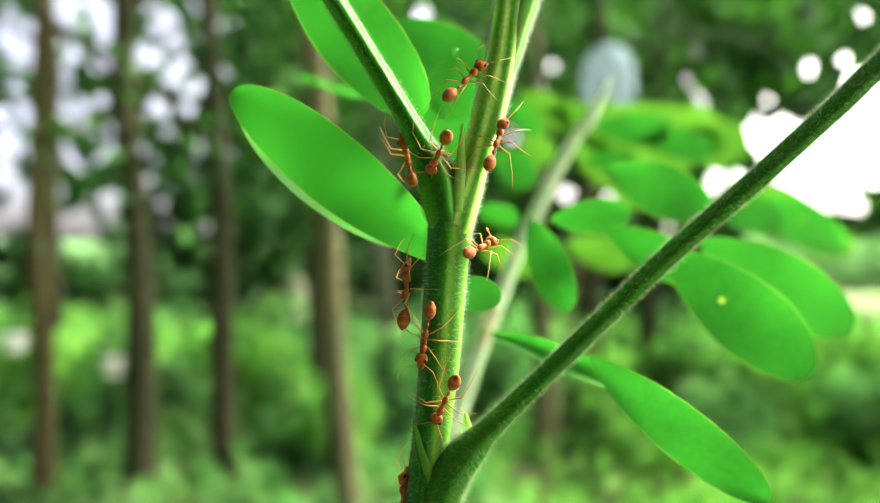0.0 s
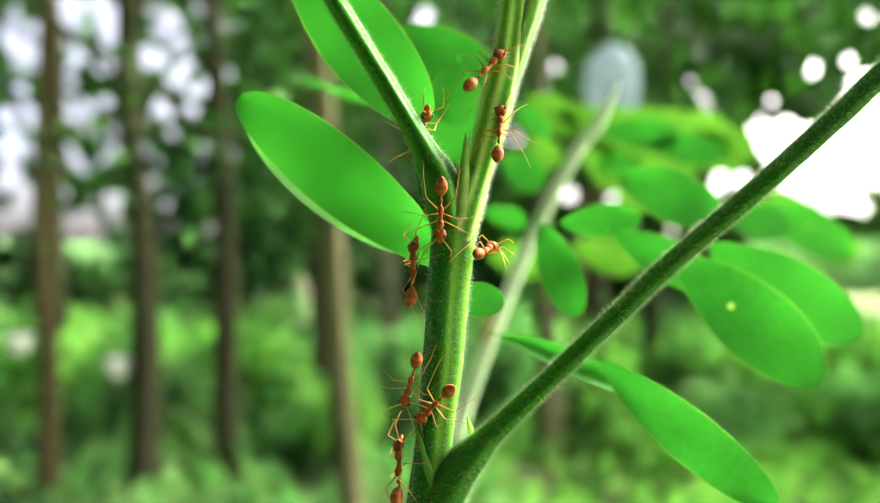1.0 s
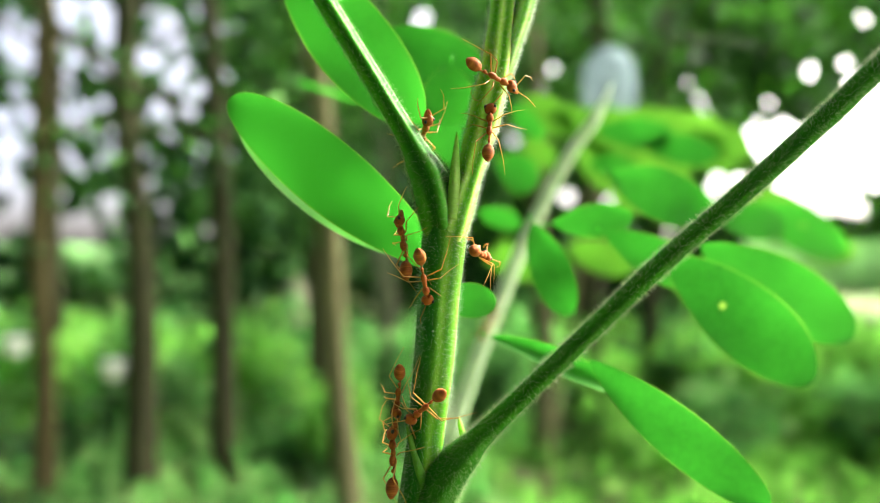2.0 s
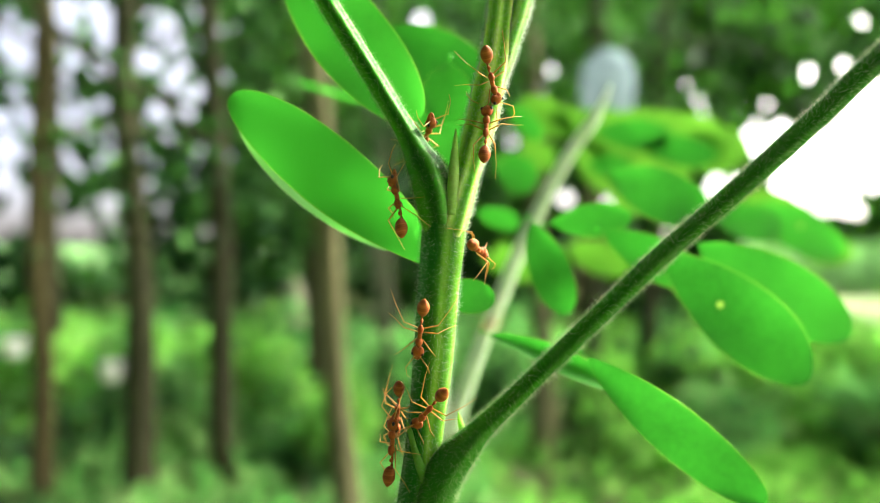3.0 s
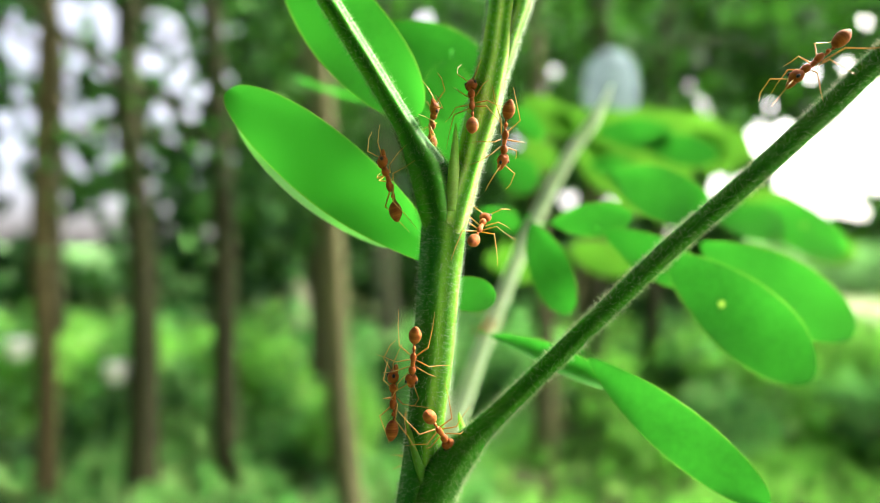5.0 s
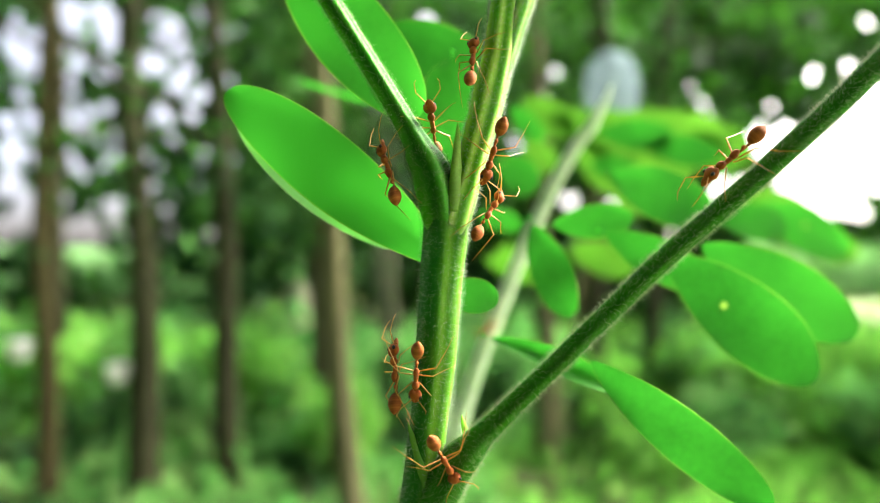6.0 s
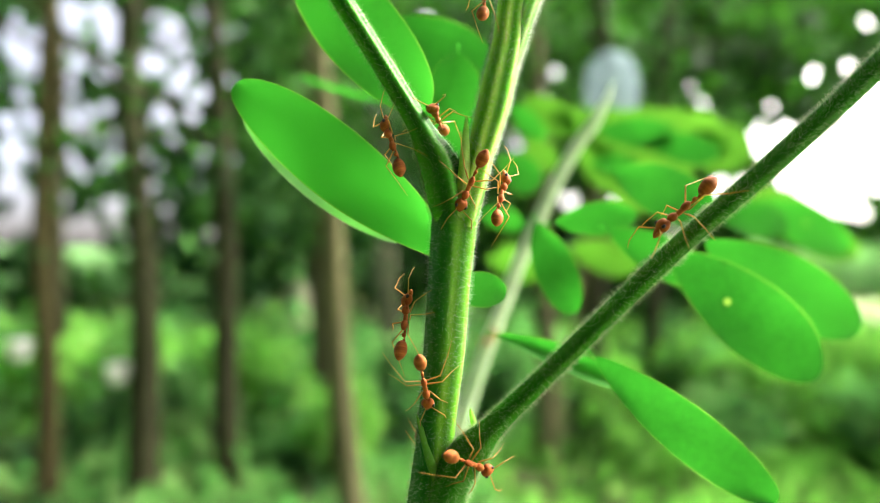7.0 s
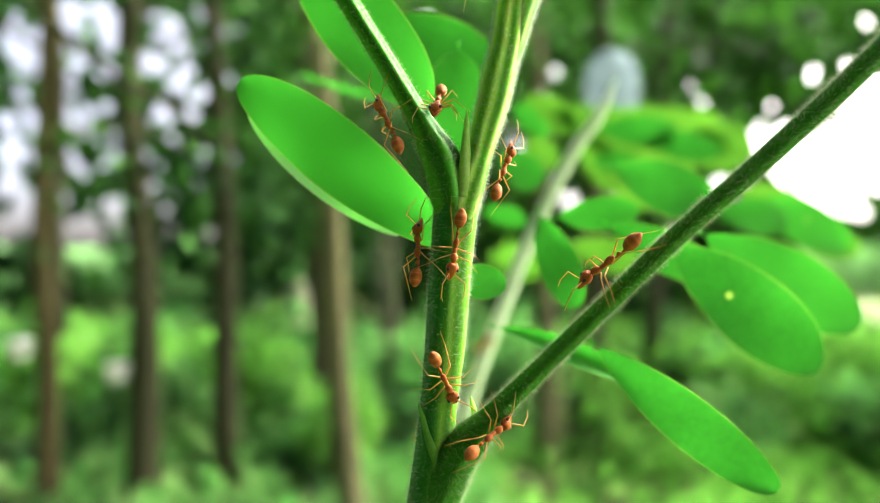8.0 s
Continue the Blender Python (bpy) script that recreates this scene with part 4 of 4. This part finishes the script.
# ---- ants (millimetres, head towards +x, back towards +z) ----
def blob(bm, centre, semi, pointed=0.0, tilt=0.0, seg=16, rings=10, waist=0.0):
    """A smooth body segment: an ellipsoid drawn to a point at its rear and pinched as asked."""
    made = bmesh.ops.create_uvsphere(bm, u_segments=seg, v_segments=rings, radius=1.0)["verts"]
    for v in made:
        x, y, z = v.co.z, v.co.y, v.co.x
        k = 1 - pointed * max(0.0, -x) ** 2 * 0.55 - waist * (x - 0.1) * (x > 0.1)
        p = Vector((x * semi[0], y * semi[1] * k, z * semi[2] * k))
        p = Matrix.Rotation(radians(tilt), 3, 'Y') @ p
        v.co = (p + Vector(centre)) * MM
    bmesh.ops.recalc_face_normals(bm, faces=bm.faces)


def limb_mesh(name, joints, radii):
    rows = []
    for i, (p, r) in enumerate(zip(joints, radii)):
        rows.append((*p, r))
    pts = []
    for i in range(len(rows) - 1):
        a, b = np.array(rows[i]), np.array(rows[i + 1])
        fat = 1.25 if i == 0 else 1.0
        pts += [a, a * 0.55 + b * 0.45 + np.array((0, 0, 0, (a[3] + b[3]) * 0.5 * (fat - 1)))]
        if i < len(rows) - 2:
            pts.append(a * 0.06 + b * 0.94)
    pts.append(np.array(rows[-1]))
    v, f, uv, nn = tube([tuple(q) for q in pts], 3, 7)
    return mesh_from(name, v, f, M_LEG, True, uv)


LEGS = [((1.45, 0.34, -0.3), [(0.75, 1.45, 0.6), (1.9, 2.45, -0.35), (2.55, 3.1, -1.15)]),
        ((0.55, 0.3, -0.35), [(0.0, 1.75, 0.65), (0.0, 3.1, -0.45), (0.1, 4.1, -1.15)]),
        ((0.0, 0.3, -0.3), [(-1.5, 1.55, 1.0), (-3.3, 2.3, -0.2), (-4.9, 2.75, -1.1)])]


def build_ant():
    a = new("ant")
    bm = bmesh.new()
    blob(bm, (3.05, 0, 0.05), (0.92, 0.79, 0.6), 0.0, 16, 20, 14, waist=0.48)
    for v in bm.verts:  # two round lobes behind, a flat face in front
        back = max(0.0, 2.75 - v.co.x / MM)
        v.co.x += 0.28 * MM * max(0.0, 1 - (v.co.y / (0.34 * MM)) ** 2) * min(1.0, back * 1.6)
    head = part("head", bm, M_ANT, a)
    for s in (1, -1):
        bm = bmesh.new()
        blob(bm, (3.16, 0.6 * s, 0.36), (0.25, 0.19, 0.2), seg=10, rings=7)
        part("eye", bm, M_EYE, head, "black eye")
        v, f, uv, nn = tube([(3.55, 0.3 * s, -0.14, 0.26), (3.9, 0.24 * s, -0.24, 0.23), (4.2, 0.13 * s, -0.33, 0.16), (4.42, 0.03 * s, -0.4, 0.05)], 3, 8)
        child("mandible", mesh_from("mandible", v, f, M_ANT, True, uv), head)
    bm = bmesh.new()
    blob(bm, (2.25, 0, 0.0), (0.35, 0.24, 0.24), seg=10, rings=6)
    blob(bm, (1.68, 0, 0.08), (0.6, 0.46, 0.44), 0.5, -8)
    blob(bm, (0.78, 0, -0.02), (0.8, 0.29, 0.28), seg=12, rings=8)
    blob(bm, (-0.02, 0, 0.07), (0.66, 0.37, 0.42), 0.3, 6)
    part("thorax", bm, M_ANT, a)
    bm = bmesh.new()
    blob(bm, (-1.05, 0, -0.1), (0.6, 0.15, 0.16), seg=10, rings=8)
    blob(bm, (-1.2, 0, 0.02), (0.26, 0.2, 0.26), seg=10, rings=8)
    blob(bm, (-1.85, 0, -0.08), (0.3, 0.17, 0.18), seg=10, rings=6)
    part("petiole", bm, M_ANT, a)
    bm = bmesh.new()
    blob(bm, (-3.05, 0, 0.22), (1.2, 0.75, 0.74), 0.75, 8, 24, 20)
    for v in bm.verts:
        x = v.co.x / MM
        ring = max(0.0, math.cos((x + 3.1) * 2 * math.pi / 0.62)) ** 12
        v.co.y *= 1 - 0.025 * ring
        v.co.z = (v.co.z - 0.1 * MM) * (1 - 0.025 * ring) + 0.1 * MM
    part("gaster", bm, M_GASTER, a, "banded brown abdomen")
    for hip, joints in LEGS:
        for s in (1, -1):
            pts = [(0, 0, 0)] + [(x, y * s, z) for x, y, z in joints]
            lg = child("leg", limb_mesh("leg", pts, (0.076, 0.064, 0.042, 0.022)), a)
            lg.location = (hip[0] * MM, hip[1] * s * MM, hip[2] * MM)
    for s in (1, -1):
        an = child("antenna", limb_mesh("antenna", [(0, 0, 0), (1.1, 1.3 * s, 0.7), (2.6, 1.5 * s, 0.1), (3.3, 1.3 * s, -0.4)], (0.055, 0.06, 0.05, 0.03)), a)
        an.location = (3.55 * MM, 0.25 * s * MM, 0.12 * MM)
    return tagged(a, "orange-brown weaver ant walking on the hairy stem", "ant", group="ants on the sapling")


ANT_SCALES = dict(upper_walker=0.95, climber=0.95, descender=0.96, sentry=0.95, edge_climber=1.02, side_descender=0.93, low_climber=1.02, wanderer=0.97, fork_ant=1.00, branch_ant=1.08, far_ant=1.25)
ANTS = {}
for n_ant, key in enumerate(ANT_SCALES):
    if n_ant == 0:
        first_ant = build_ant()
        ANTS[key] = first_ant
    else:
        ANTS[key] = copy_thing(first_ant, Matrix.Identity(4))
LABELS = dict(upper_walker="orange-brown weaver ant turning on the upper stem", climber="orange-brown weaver ant climbing the pale upper stem",
              descender="orange-brown weaver ant walking head down along the stem", sentry="orange weaver ant clinging to the stem's hairy edge",
              edge_climber="brown weaver ant climbing towards the fork of the stem", side_descender="orange-brown weaver ant slipping behind the stem",
              low_climber="brown weaver ant climbing up the shaded side of the stem", wanderer="orange-brown weaver ant crossing onto the long petiole",
              fork_ant="orange weaver ant peering out behind the dark petiole", branch_ant="large orange-brown weaver ant walking down the long petiole",
              far_ant="blurred orange weaver ant on the pale far stalk")
for key, ob in ANTS.items():
    tagged(ob, LABELS[key])
    ob.scale = (ANT_SCALES[key],) * 3


# ---- what moves ----
def step_limbs(ob, seed, pace, reach):
    """Legs swing in two tripods and feelers sway."""
    rng = random.Random(seed)
    ph = rng.uniform(0, 6.28)
    k = 0
    for c in ob.children:
        base = c.location.copy()
        if c.name.startswith("leg"):
            off = math.pi * ((k // 2 + k % 2) % 2)
            amp, lift, rate = reach, 7, pace
            bias = rng.uniform(-9, 9)
            k += 1
        elif c.name.startswith("antenna"):
            off, amp, lift, rate, bias = rng.uniform(0, 6), 14, 10, 0.8, rng.uniform(-12, 12)
        else:
            continue
        walk(c, [(t * 0.2, Matrix.Translation(base) @ pose(0, 0, 0, lift * math.sin(6.283 * rate * t * 0.2 + off + ph + 1.5), 0,
                                                             bias + amp * math.sin(6.283 * rate * t * 0.2 + off + ph))) for t in range(41)])


def motions():
    walk(sapling, [(0, pose(-0.00557, 0.08000, 0.00000, 0, -0.000, 0)), (0.5, pose(-0.00409, 0.08017, -0.00038, 0, -0.042, 0)), (1, pose(-0.01209, 0.08063, -0.00063, 0, 0.249, 0)), (1.5, pose(-0.01176, 0.08042, -0.00065, 0, 0.217, 0)), (3, pose(-0.00825, 0.08129, 0.00021, 0, 0.076, 0)), (3.5, pose(-0.00659, 0.08058, 0.00054, 0, 0.011, 0)), (4, pose(-0.00332, 0.08005, 0.00083, 0, -0.090, 0)), (4.5, pose(-0.00854, 0.08006, 0.00068, 0, 0.074, 0)), (6, pose(-0.00404, 0.07893, 0.00068, 0, -0.093, 0)), (6.5, pose(-0.00143, 0.07879, 0.00113, 0, -0.170, 0)), (7, pose(-0.00098, 0.07885, 0.00151, 0, -0.172, 0)), (7.5, pose(-0.00097, 0.07954, 0.00152, 0, -0.170, 0)), (8, pose(-0.00105, 0.08057, 0.00241, 0, -0.164, 0))])
    walk(leaf_spray, [(0, pose(0.00106, 0.14000, 0.00000, 0, -0.000, 0)), (0.5, pose(-0.01069, 0.13985, 0.00025, 0, 0.498, 0)), (1, pose(-0.01943, 0.14051, 0.00001, 0, 0.827, 0)), (1.5, pose(-0.01149, 0.13980, -0.00004, 0, 0.479, 0)), (3, pose(-0.01667, 0.14068, 0.00062, 0, 0.684, 0)), (3.5, pose(-0.01181, 0.14036, 0.00072, 0, 0.483, 0)), (4, pose(-0.00253, 0.14038, 0.00057, 0, 0.153, 0)), (4.5, pose(-0.01308, 0.14035, 0.00079, 0, 0.532, 0)), (6, pose(-0.00124, 0.13977, 0.00035, 0, 0.072, 0)), (6.5, pose(0.00096, 0.14004, 0.00058, 0, 0.010, 0)), (7, pose(0.00564, 0.14014, 0.00077, 0, -0.164, 0)), (7.5, pose(0.00441, 0.14043, 0.00087, 0, -0.116, 0)), (8, pose(0.00305, 0.14132, 0.00173, 0, -0.034, 0))])
    routes = dict(
    upper_walker=((0, pose(0.00285, 0.07640, 1.51924, 46.2, -43.4, 30.9)), (0.5, pose(0.00415, 0.07657, 1.52010, 43.3, -59.5, 29.6)), (1, pose(0.00475, 0.07703, 1.52074, 44.9, -45.6, 31.6)), (1.5, pose(0.00525, 0.07682, 1.52052, 60.9, -11.8, 29.3)), (2.2, pose(0.00597, 0.07723, 1.52030, 85.6, 27.8, 35.8)), (3, pose(0.00592, 0.07769, 1.52056, 125.2, 47.1, 67.4)), (3.5, pose(0.00638, 0.07698, 1.52108, 119.0, 50.2, 59.5)), (4, pose(0.00880, 0.07645, 1.51897, 143.0, 60.6, 77.4)), (4.5, pose(0.00801, 0.07646, 1.51571, 143.1, 67.6, 94.9)), (6, pose(0.00558, 0.07533, 1.51195, -160.8, 64.2, 127.5)), (6.5, pose(0.00461, 0.07519, 1.51059, -159.1, 53.5, 127.2)), (7, pose(0.00312, 0.07525, 1.50854, -143.1, 60.2, 144.0)), (7.5, pose(0.00198, 0.07594, 1.50550, -110.0, 70.8, 180.0)), (8, pose(0.00143, 0.07697, 1.50163, -110.0, 80.8, 180.0))),
    climber=((0, pose(0.00644, 0.07740, 1.51228, 22.9, -59.3, 54.8)), (0.5, pose(0.00704, 0.07757, 1.51324, 15.8, -58.3, 61.5)), (1, pose(0.00646, 0.07803, 1.51383, 0.5, -70.7, 74.6)), (1.5, pose(0.00580, 0.07782, 1.51415, -2.7, -72.2, 77.6)), (3, pose(0.00541, 0.07869, 1.51434, -2.6, -72.1, 77.5)), (3.5, pose(0.00504, 0.07798, 1.51499, -10.5, -74.8, 85.2)), (4, pose(0.00507, 0.07745, 1.51543, -24.0, -71.4, 97.8)), (4.5, pose(0.00363, 0.07746, 1.51607, -25.1, -67.8, 98.3)), (6, pose(0.00332, 0.07633, 1.52225, -34.4, -59.2, 81.6)), (6.5, pose(0.00410, 0.07619, 1.52616, -40.2, -55.6, 85.6)), (7, pose(0.00464, 0.07625, 1.52943, -37.3, -59.1, 84.0)), (7.5, pose(0.00497, 0.07694, 1.53088, -10.3, -63.9, 84.4)), (8, pose(0.00523, 0.07797, 1.53323, -7.5, -62.7, 81.8))),
    descender=((0, pose(-0.00011, 0.07460, 1.51082, -144.2, 30.6, 110.2)), (0.5, pose(0.00075, 0.07500, 1.50848, -174.9, 52.9, 94.0)), (1, pose(-0.00029, 0.07580, 1.50474, -175.2, 65.3, 94.4)), (1.5, pose(-0.00175, 0.07662, 1.50108, 153.7, 58.5, 67.2)), (3, pose(-0.00215, 0.07749, 1.49162, -161.3, 66.4, 107.3)), (3.5, pose(-0.00267, 0.07678, 1.49100, -152.7, 62.5, 114.6)), (4, pose(-0.00249, 0.07625, 1.49084, -155.7, 60.5, 111.5)), (4.5, pose(-0.00332, 0.07626, 1.48970, -161.9, 65.9, 106.6)), (6, pose(-0.00299, 0.07513, 1.48737, -170.0, 66.9, 99.2)), (6.5, pose(-0.00292, 0.07499, 1.48640, -152.3, 63.8, 115.2)), (7, pose(-0.00214, 0.07505, 1.48626, 161.4, 61.3, 73.6)), (7.5, pose(-0.00013, 0.07574, 1.48576, 126.8, 49.4, 44.6)), (8, pose(0.00003, 0.07677, 1.48642, 136.1, 55.4, 51.7))),
    sentry=((0, pose(0.00474, 0.07900, 1.50046, 29.0, -15.5, 57.2)), (0.5, pose(0.00534, 0.07917, 1.50030, 22.8, -14.8, 61.8)), (1, pose(0.00495, 0.07963, 1.50023, 12.0, -11.0, 70.0)), (1.5, pose(0.00470, 0.07942, 1.49984, 39.1, 1.9, 72.4)), (3, pose(0.00449, 0.08029, 1.50076, 60.5, 8.4, 73.4)), (3.5, pose(0.00448, 0.07958, 1.50099, 67.4, 9.0, 79.6)), (4, pose(0.00517, 0.07905, 1.50164, 18.1, -2.5, 75.8)), (4.5, pose(0.00429, 0.07906, 1.50242, -7.8, -19.5, 74.3)), (6, pose(0.00510, 0.07793, 1.50500, 93.2, -49.1, 42.5)), (6.5, pose(0.00593, 0.07779, 1.50606, 90.2, -50.0, 57.0)), (7, pose(0.00658, 0.07785, 1.50690, 84.1, -56.3, 64.3)), (7.5, pose(0.00667, 0.07854, 1.50813, 86.9, -59.5, 60.0)), (8, pose(0.00699, 0.07957, 1.51012, 109.7, -62.1, 40.0))),
    edge_climber=((0, pose(-0.00395, 0.07880, 1.49507, -58.8, -73.7, 87.9)), (0.5, pose(-0.00340, 0.07897, 1.49624, -57.7, -70.3, 86.5)), (1, pose(-0.00352, 0.07943, 1.49776, -58.9, -73.2, 87.9)), (1.5, pose(-0.00400, 0.07922, 1.49895, -86.7, -72.7, 114.7)), (3, pose(-0.00488, 0.08009, 1.50617, -99.7, -70.8, 127.2)), (3.5, pose(-0.00526, 0.07938, 1.50766, -150.0, -75.2, 180.0)), (4, pose(-0.00477, 0.07885, 1.50839, -102.3, -64.0, 127.7)), (4.5, pose(-0.00572, 0.07886, 1.50807, -150.0, -74.6, 180.0)), (6, pose(-0.00621, 0.07773, 1.50985, -106.2, -63.6, 131.6)), (6.5, pose(-0.00598, 0.07759, 1.51141, -150.0, -70.6, 180.0)), (7, pose(-0.00576, 0.07765, 1.51290, -105.0, -59.8, 128.8)), (7.5, pose(-0.00597, 0.07834, 1.51359, -111.2, -58.4, 134.8)), (8, pose(-0.00638, 0.07937, 1.51568, -116.7, -57.4, 140.5))),
    side_descender=((0, pose(-0.00160, 0.07720, 1.49054, -80.0, 79.5, 180.0)), (0.5, pose(-0.00237, 0.07737, 1.48782, -80.0, 76.9, 180.0)), (1, pose(-0.00371, 0.07783, 1.48533, -129.3, 64.9, 127.3)), (1.5, pose(-0.00477, 0.07892, 1.48428, -130.0, 66.7, 106.6)), (3, pose(-0.00507, 0.08329, 1.48137, -119.6, 69.0, 107.5)), (3.5, pose(-0.00490, 0.08508, 1.47910, -125.0, 74.9, 103.6)), (4, pose(-0.00374, 0.08605, 1.47733, 130.0, 87.9, 0.0)), (4.5, pose(-0.00317, 0.08606, 1.47626, 130.0, 86.4, 0.0)), (6, pose(-0.00317, 0.08493, 1.47538, 0.0, 90.0, 0.0)), (8, pose(-0.00287, 0.08657, 1.47411, 0.0, 90.0, 0.0))),
    low_climber=((0, pose(-0.00434, 0.07880, 1.47043, -49.7, -65.3, 82.9)), (0.5, pose(-0.00464, 0.07897, 1.47292, -70.0, -65.5, 101.5)), (1, pose(-0.00523, 0.07943, 1.47441, -64.1, -54.2, 93.1)), (1.5, pose(-0.00548, 0.07922, 1.47513, -68.3, -63.2, 99.3)), (3, pose(-0.00561, 0.08009, 1.47714, 35.0, -87.0, 0.0)), (3.5, pose(-0.00549, 0.07938, 1.47761, 35.0, -85.8, 0.0)), (4, pose(-0.00470, 0.07885, 1.47969, 35.0, -87.6, 0.0)), (4.5, pose(-0.00565, 0.07886, 1.48142, 35.0, -89.4, 0.0)), (6, pose(-0.00550, 0.07773, 1.48648, -69.2, -69.5, 101.7)), (6.5, pose(-0.00521, 0.07759, 1.48862, -55.4, -54.4, 86.0)), (7, pose(-0.00441, 0.07765, 1.49238, -46.9, -64.8, 80.4)), (7.5, pose(-0.00344, 0.07834, 1.49669, -45.1, -70.7, 79.2)), (8, pose(-0.00299, 0.07937, 1.50059, -55.0, -69.3, 88.3))),
    wanderer=((0, pose(0.00060, 0.07620, 1.48327, -137.3, 54.9, 127.1)), (0.5, pose(0.00035, 0.07637, 1.48248, -132.1, 57.3, 132.9)), (1, pose(-0.00095, 0.07683, 1.48282, -121.6, 41.0, 136.8)), (1.5, pose(-0.00187, 0.07662, 1.48277, -119.6, 37.0, 136.6)), (3, pose(-0.00112, 0.07749, 1.48257, -125.6, 43.9, 134.2)), (3.5, pose(-0.00054, 0.07678, 1.48241, -151.2, 52.5, 113.5)), (4, pose(0.00047, 0.07625, 1.48257, 161.3, 53.0, 74.8)), (4.5, pose(-0.00041, 0.07626, 1.48212, 141.7, 40.6, 62.8)), (6, pose(0.00006, 0.07373, 1.47811, 133.4, 53.3, 49.7)), (6.5, pose(0.00170, 0.07329, 1.47802, 119.3, 34.4, 44.8)), (7, pose(0.00276, 0.07335, 1.47792, 109.6, 25.7, 39.3)), (7.5, pose(0.00424, 0.07424, 1.47777, 107.1, 6.5, 36.6)), (8, pose(0.00501, 0.07557, 1.47997, 96.1, -23.3, 39.6))),
    fork_ant=((0, pose(-0.00393, 0.08400, 1.51120, 166.3, -38.6, -100.1)), (0.5, pose(-0.00383, 0.08417, 1.51164, 146.9, -38.7, -88.2)), (1, pose(-0.00298, 0.08363, 1.51458, -163.2, -39.3, -67.4)), (1.5, pose(-0.00256, 0.08342, 1.51434, -154.0, -39.2, -73.3)), (3, pose(-0.00171, 0.08429, 1.51456, -150.0, -30.9, -75.7)), (3.5, pose(-0.00177, 0.08358, 1.51485, -150.1, -32.2, -75.6)), (4, pose(-0.00065, 0.08305, 1.51582, -149.0, -27.9, -76.3)), (4.5, pose(-0.00131, 0.08306, 1.51624, -136.7, -27.9, -82.0)), (6, pose(-0.00121, 0.08076, 1.51535, 12.3, -44.6, -99.5)), (6.5, pose(-0.00103, 0.08114, 1.51569, 8.4, -33.4, -99.1)), (7, pose(-0.00060, 0.08150, 1.51656, 6.9, -15.2, -102.5)), (7.5, pose(-0.00051, 0.08160, 1.51756, 4.3, -0.0, -102.5)), (8, pose(-0.00059, 0.08121, 1.51890, -0.8, 31.8, -97.1))),
    branch_ant=((0, pose(0.05930, 0.07450, 1.53798, -28.0, 39.8, 180.0)), (3.5, pose(0.05604, 0.07508, 1.53542, -28.0, 39.8, 180.0)), (4, pose(0.05057, 0.07455, 1.52961, -28.0, 39.8, 180.0)), (4.5, pose(0.04598, 0.07456, 1.52591, -28.0, 38.4, 180.0)), (6, pose(0.03153, 0.07343, 1.51116, -28.0, 39.3, 180.0)), (6.5, pose(0.02810, 0.07329, 1.50739, -28.0, 39.4, 180.0)), (7, pose(0.02622, 0.07335, 1.50556, -28.0, 40.0, 180.0)), (7.5, pose(0.02222, 0.07404, 1.50185, -28.0, 38.5, 180.0)), (8, pose(0.01841, 0.07507, 1.49966, -42.1, 37.1, 155.3))),
    far_ant=((0, pose(0.01461, 0.20500, 1.47759, -110.0, 71.6, 180.0)), (1.5, pose(0.01397, 0.20564, 1.47904, -110.0, 66.0, 180.0)), (3, pose(0.01484, 0.20696, 1.47857, -178.5, 33.1, 109.0)), (3.5, pose(0.01458, 0.20588, 1.47936, -178.2, 35.4, 109.5)), (4.5, pose(0.01359, 0.20509, 1.47911, 178.8, 32.8, 107.5)), (6, pose(0.01339, 0.20338, 1.47894, 175.4, 27.7, 105.2)), (6.5, pose(0.01473, 0.20316, 1.47762, 177.5, 37.4, 107.0)), (7, pose(0.01406, 0.20325, 1.47627, 175.7, 30.0, 105.6)), (7.5, pose(0.01295, 0.20430, 1.47419, -170.1, 33.9, 114.3)), (8, pose(0.01194, 0.20587, 1.47365, -159.6, 31.7, 120.7))),
    )
    for k, (key, rows) in enumerate(routes.items()):
        walk(ANTS[key], rows)
        still = key in ("sentry", "fork_ant", "far_ant")
        step_limbs(ANTS[key], 100 + k, 0.9 if still else 1.25, 8 if still else 17)


motions()
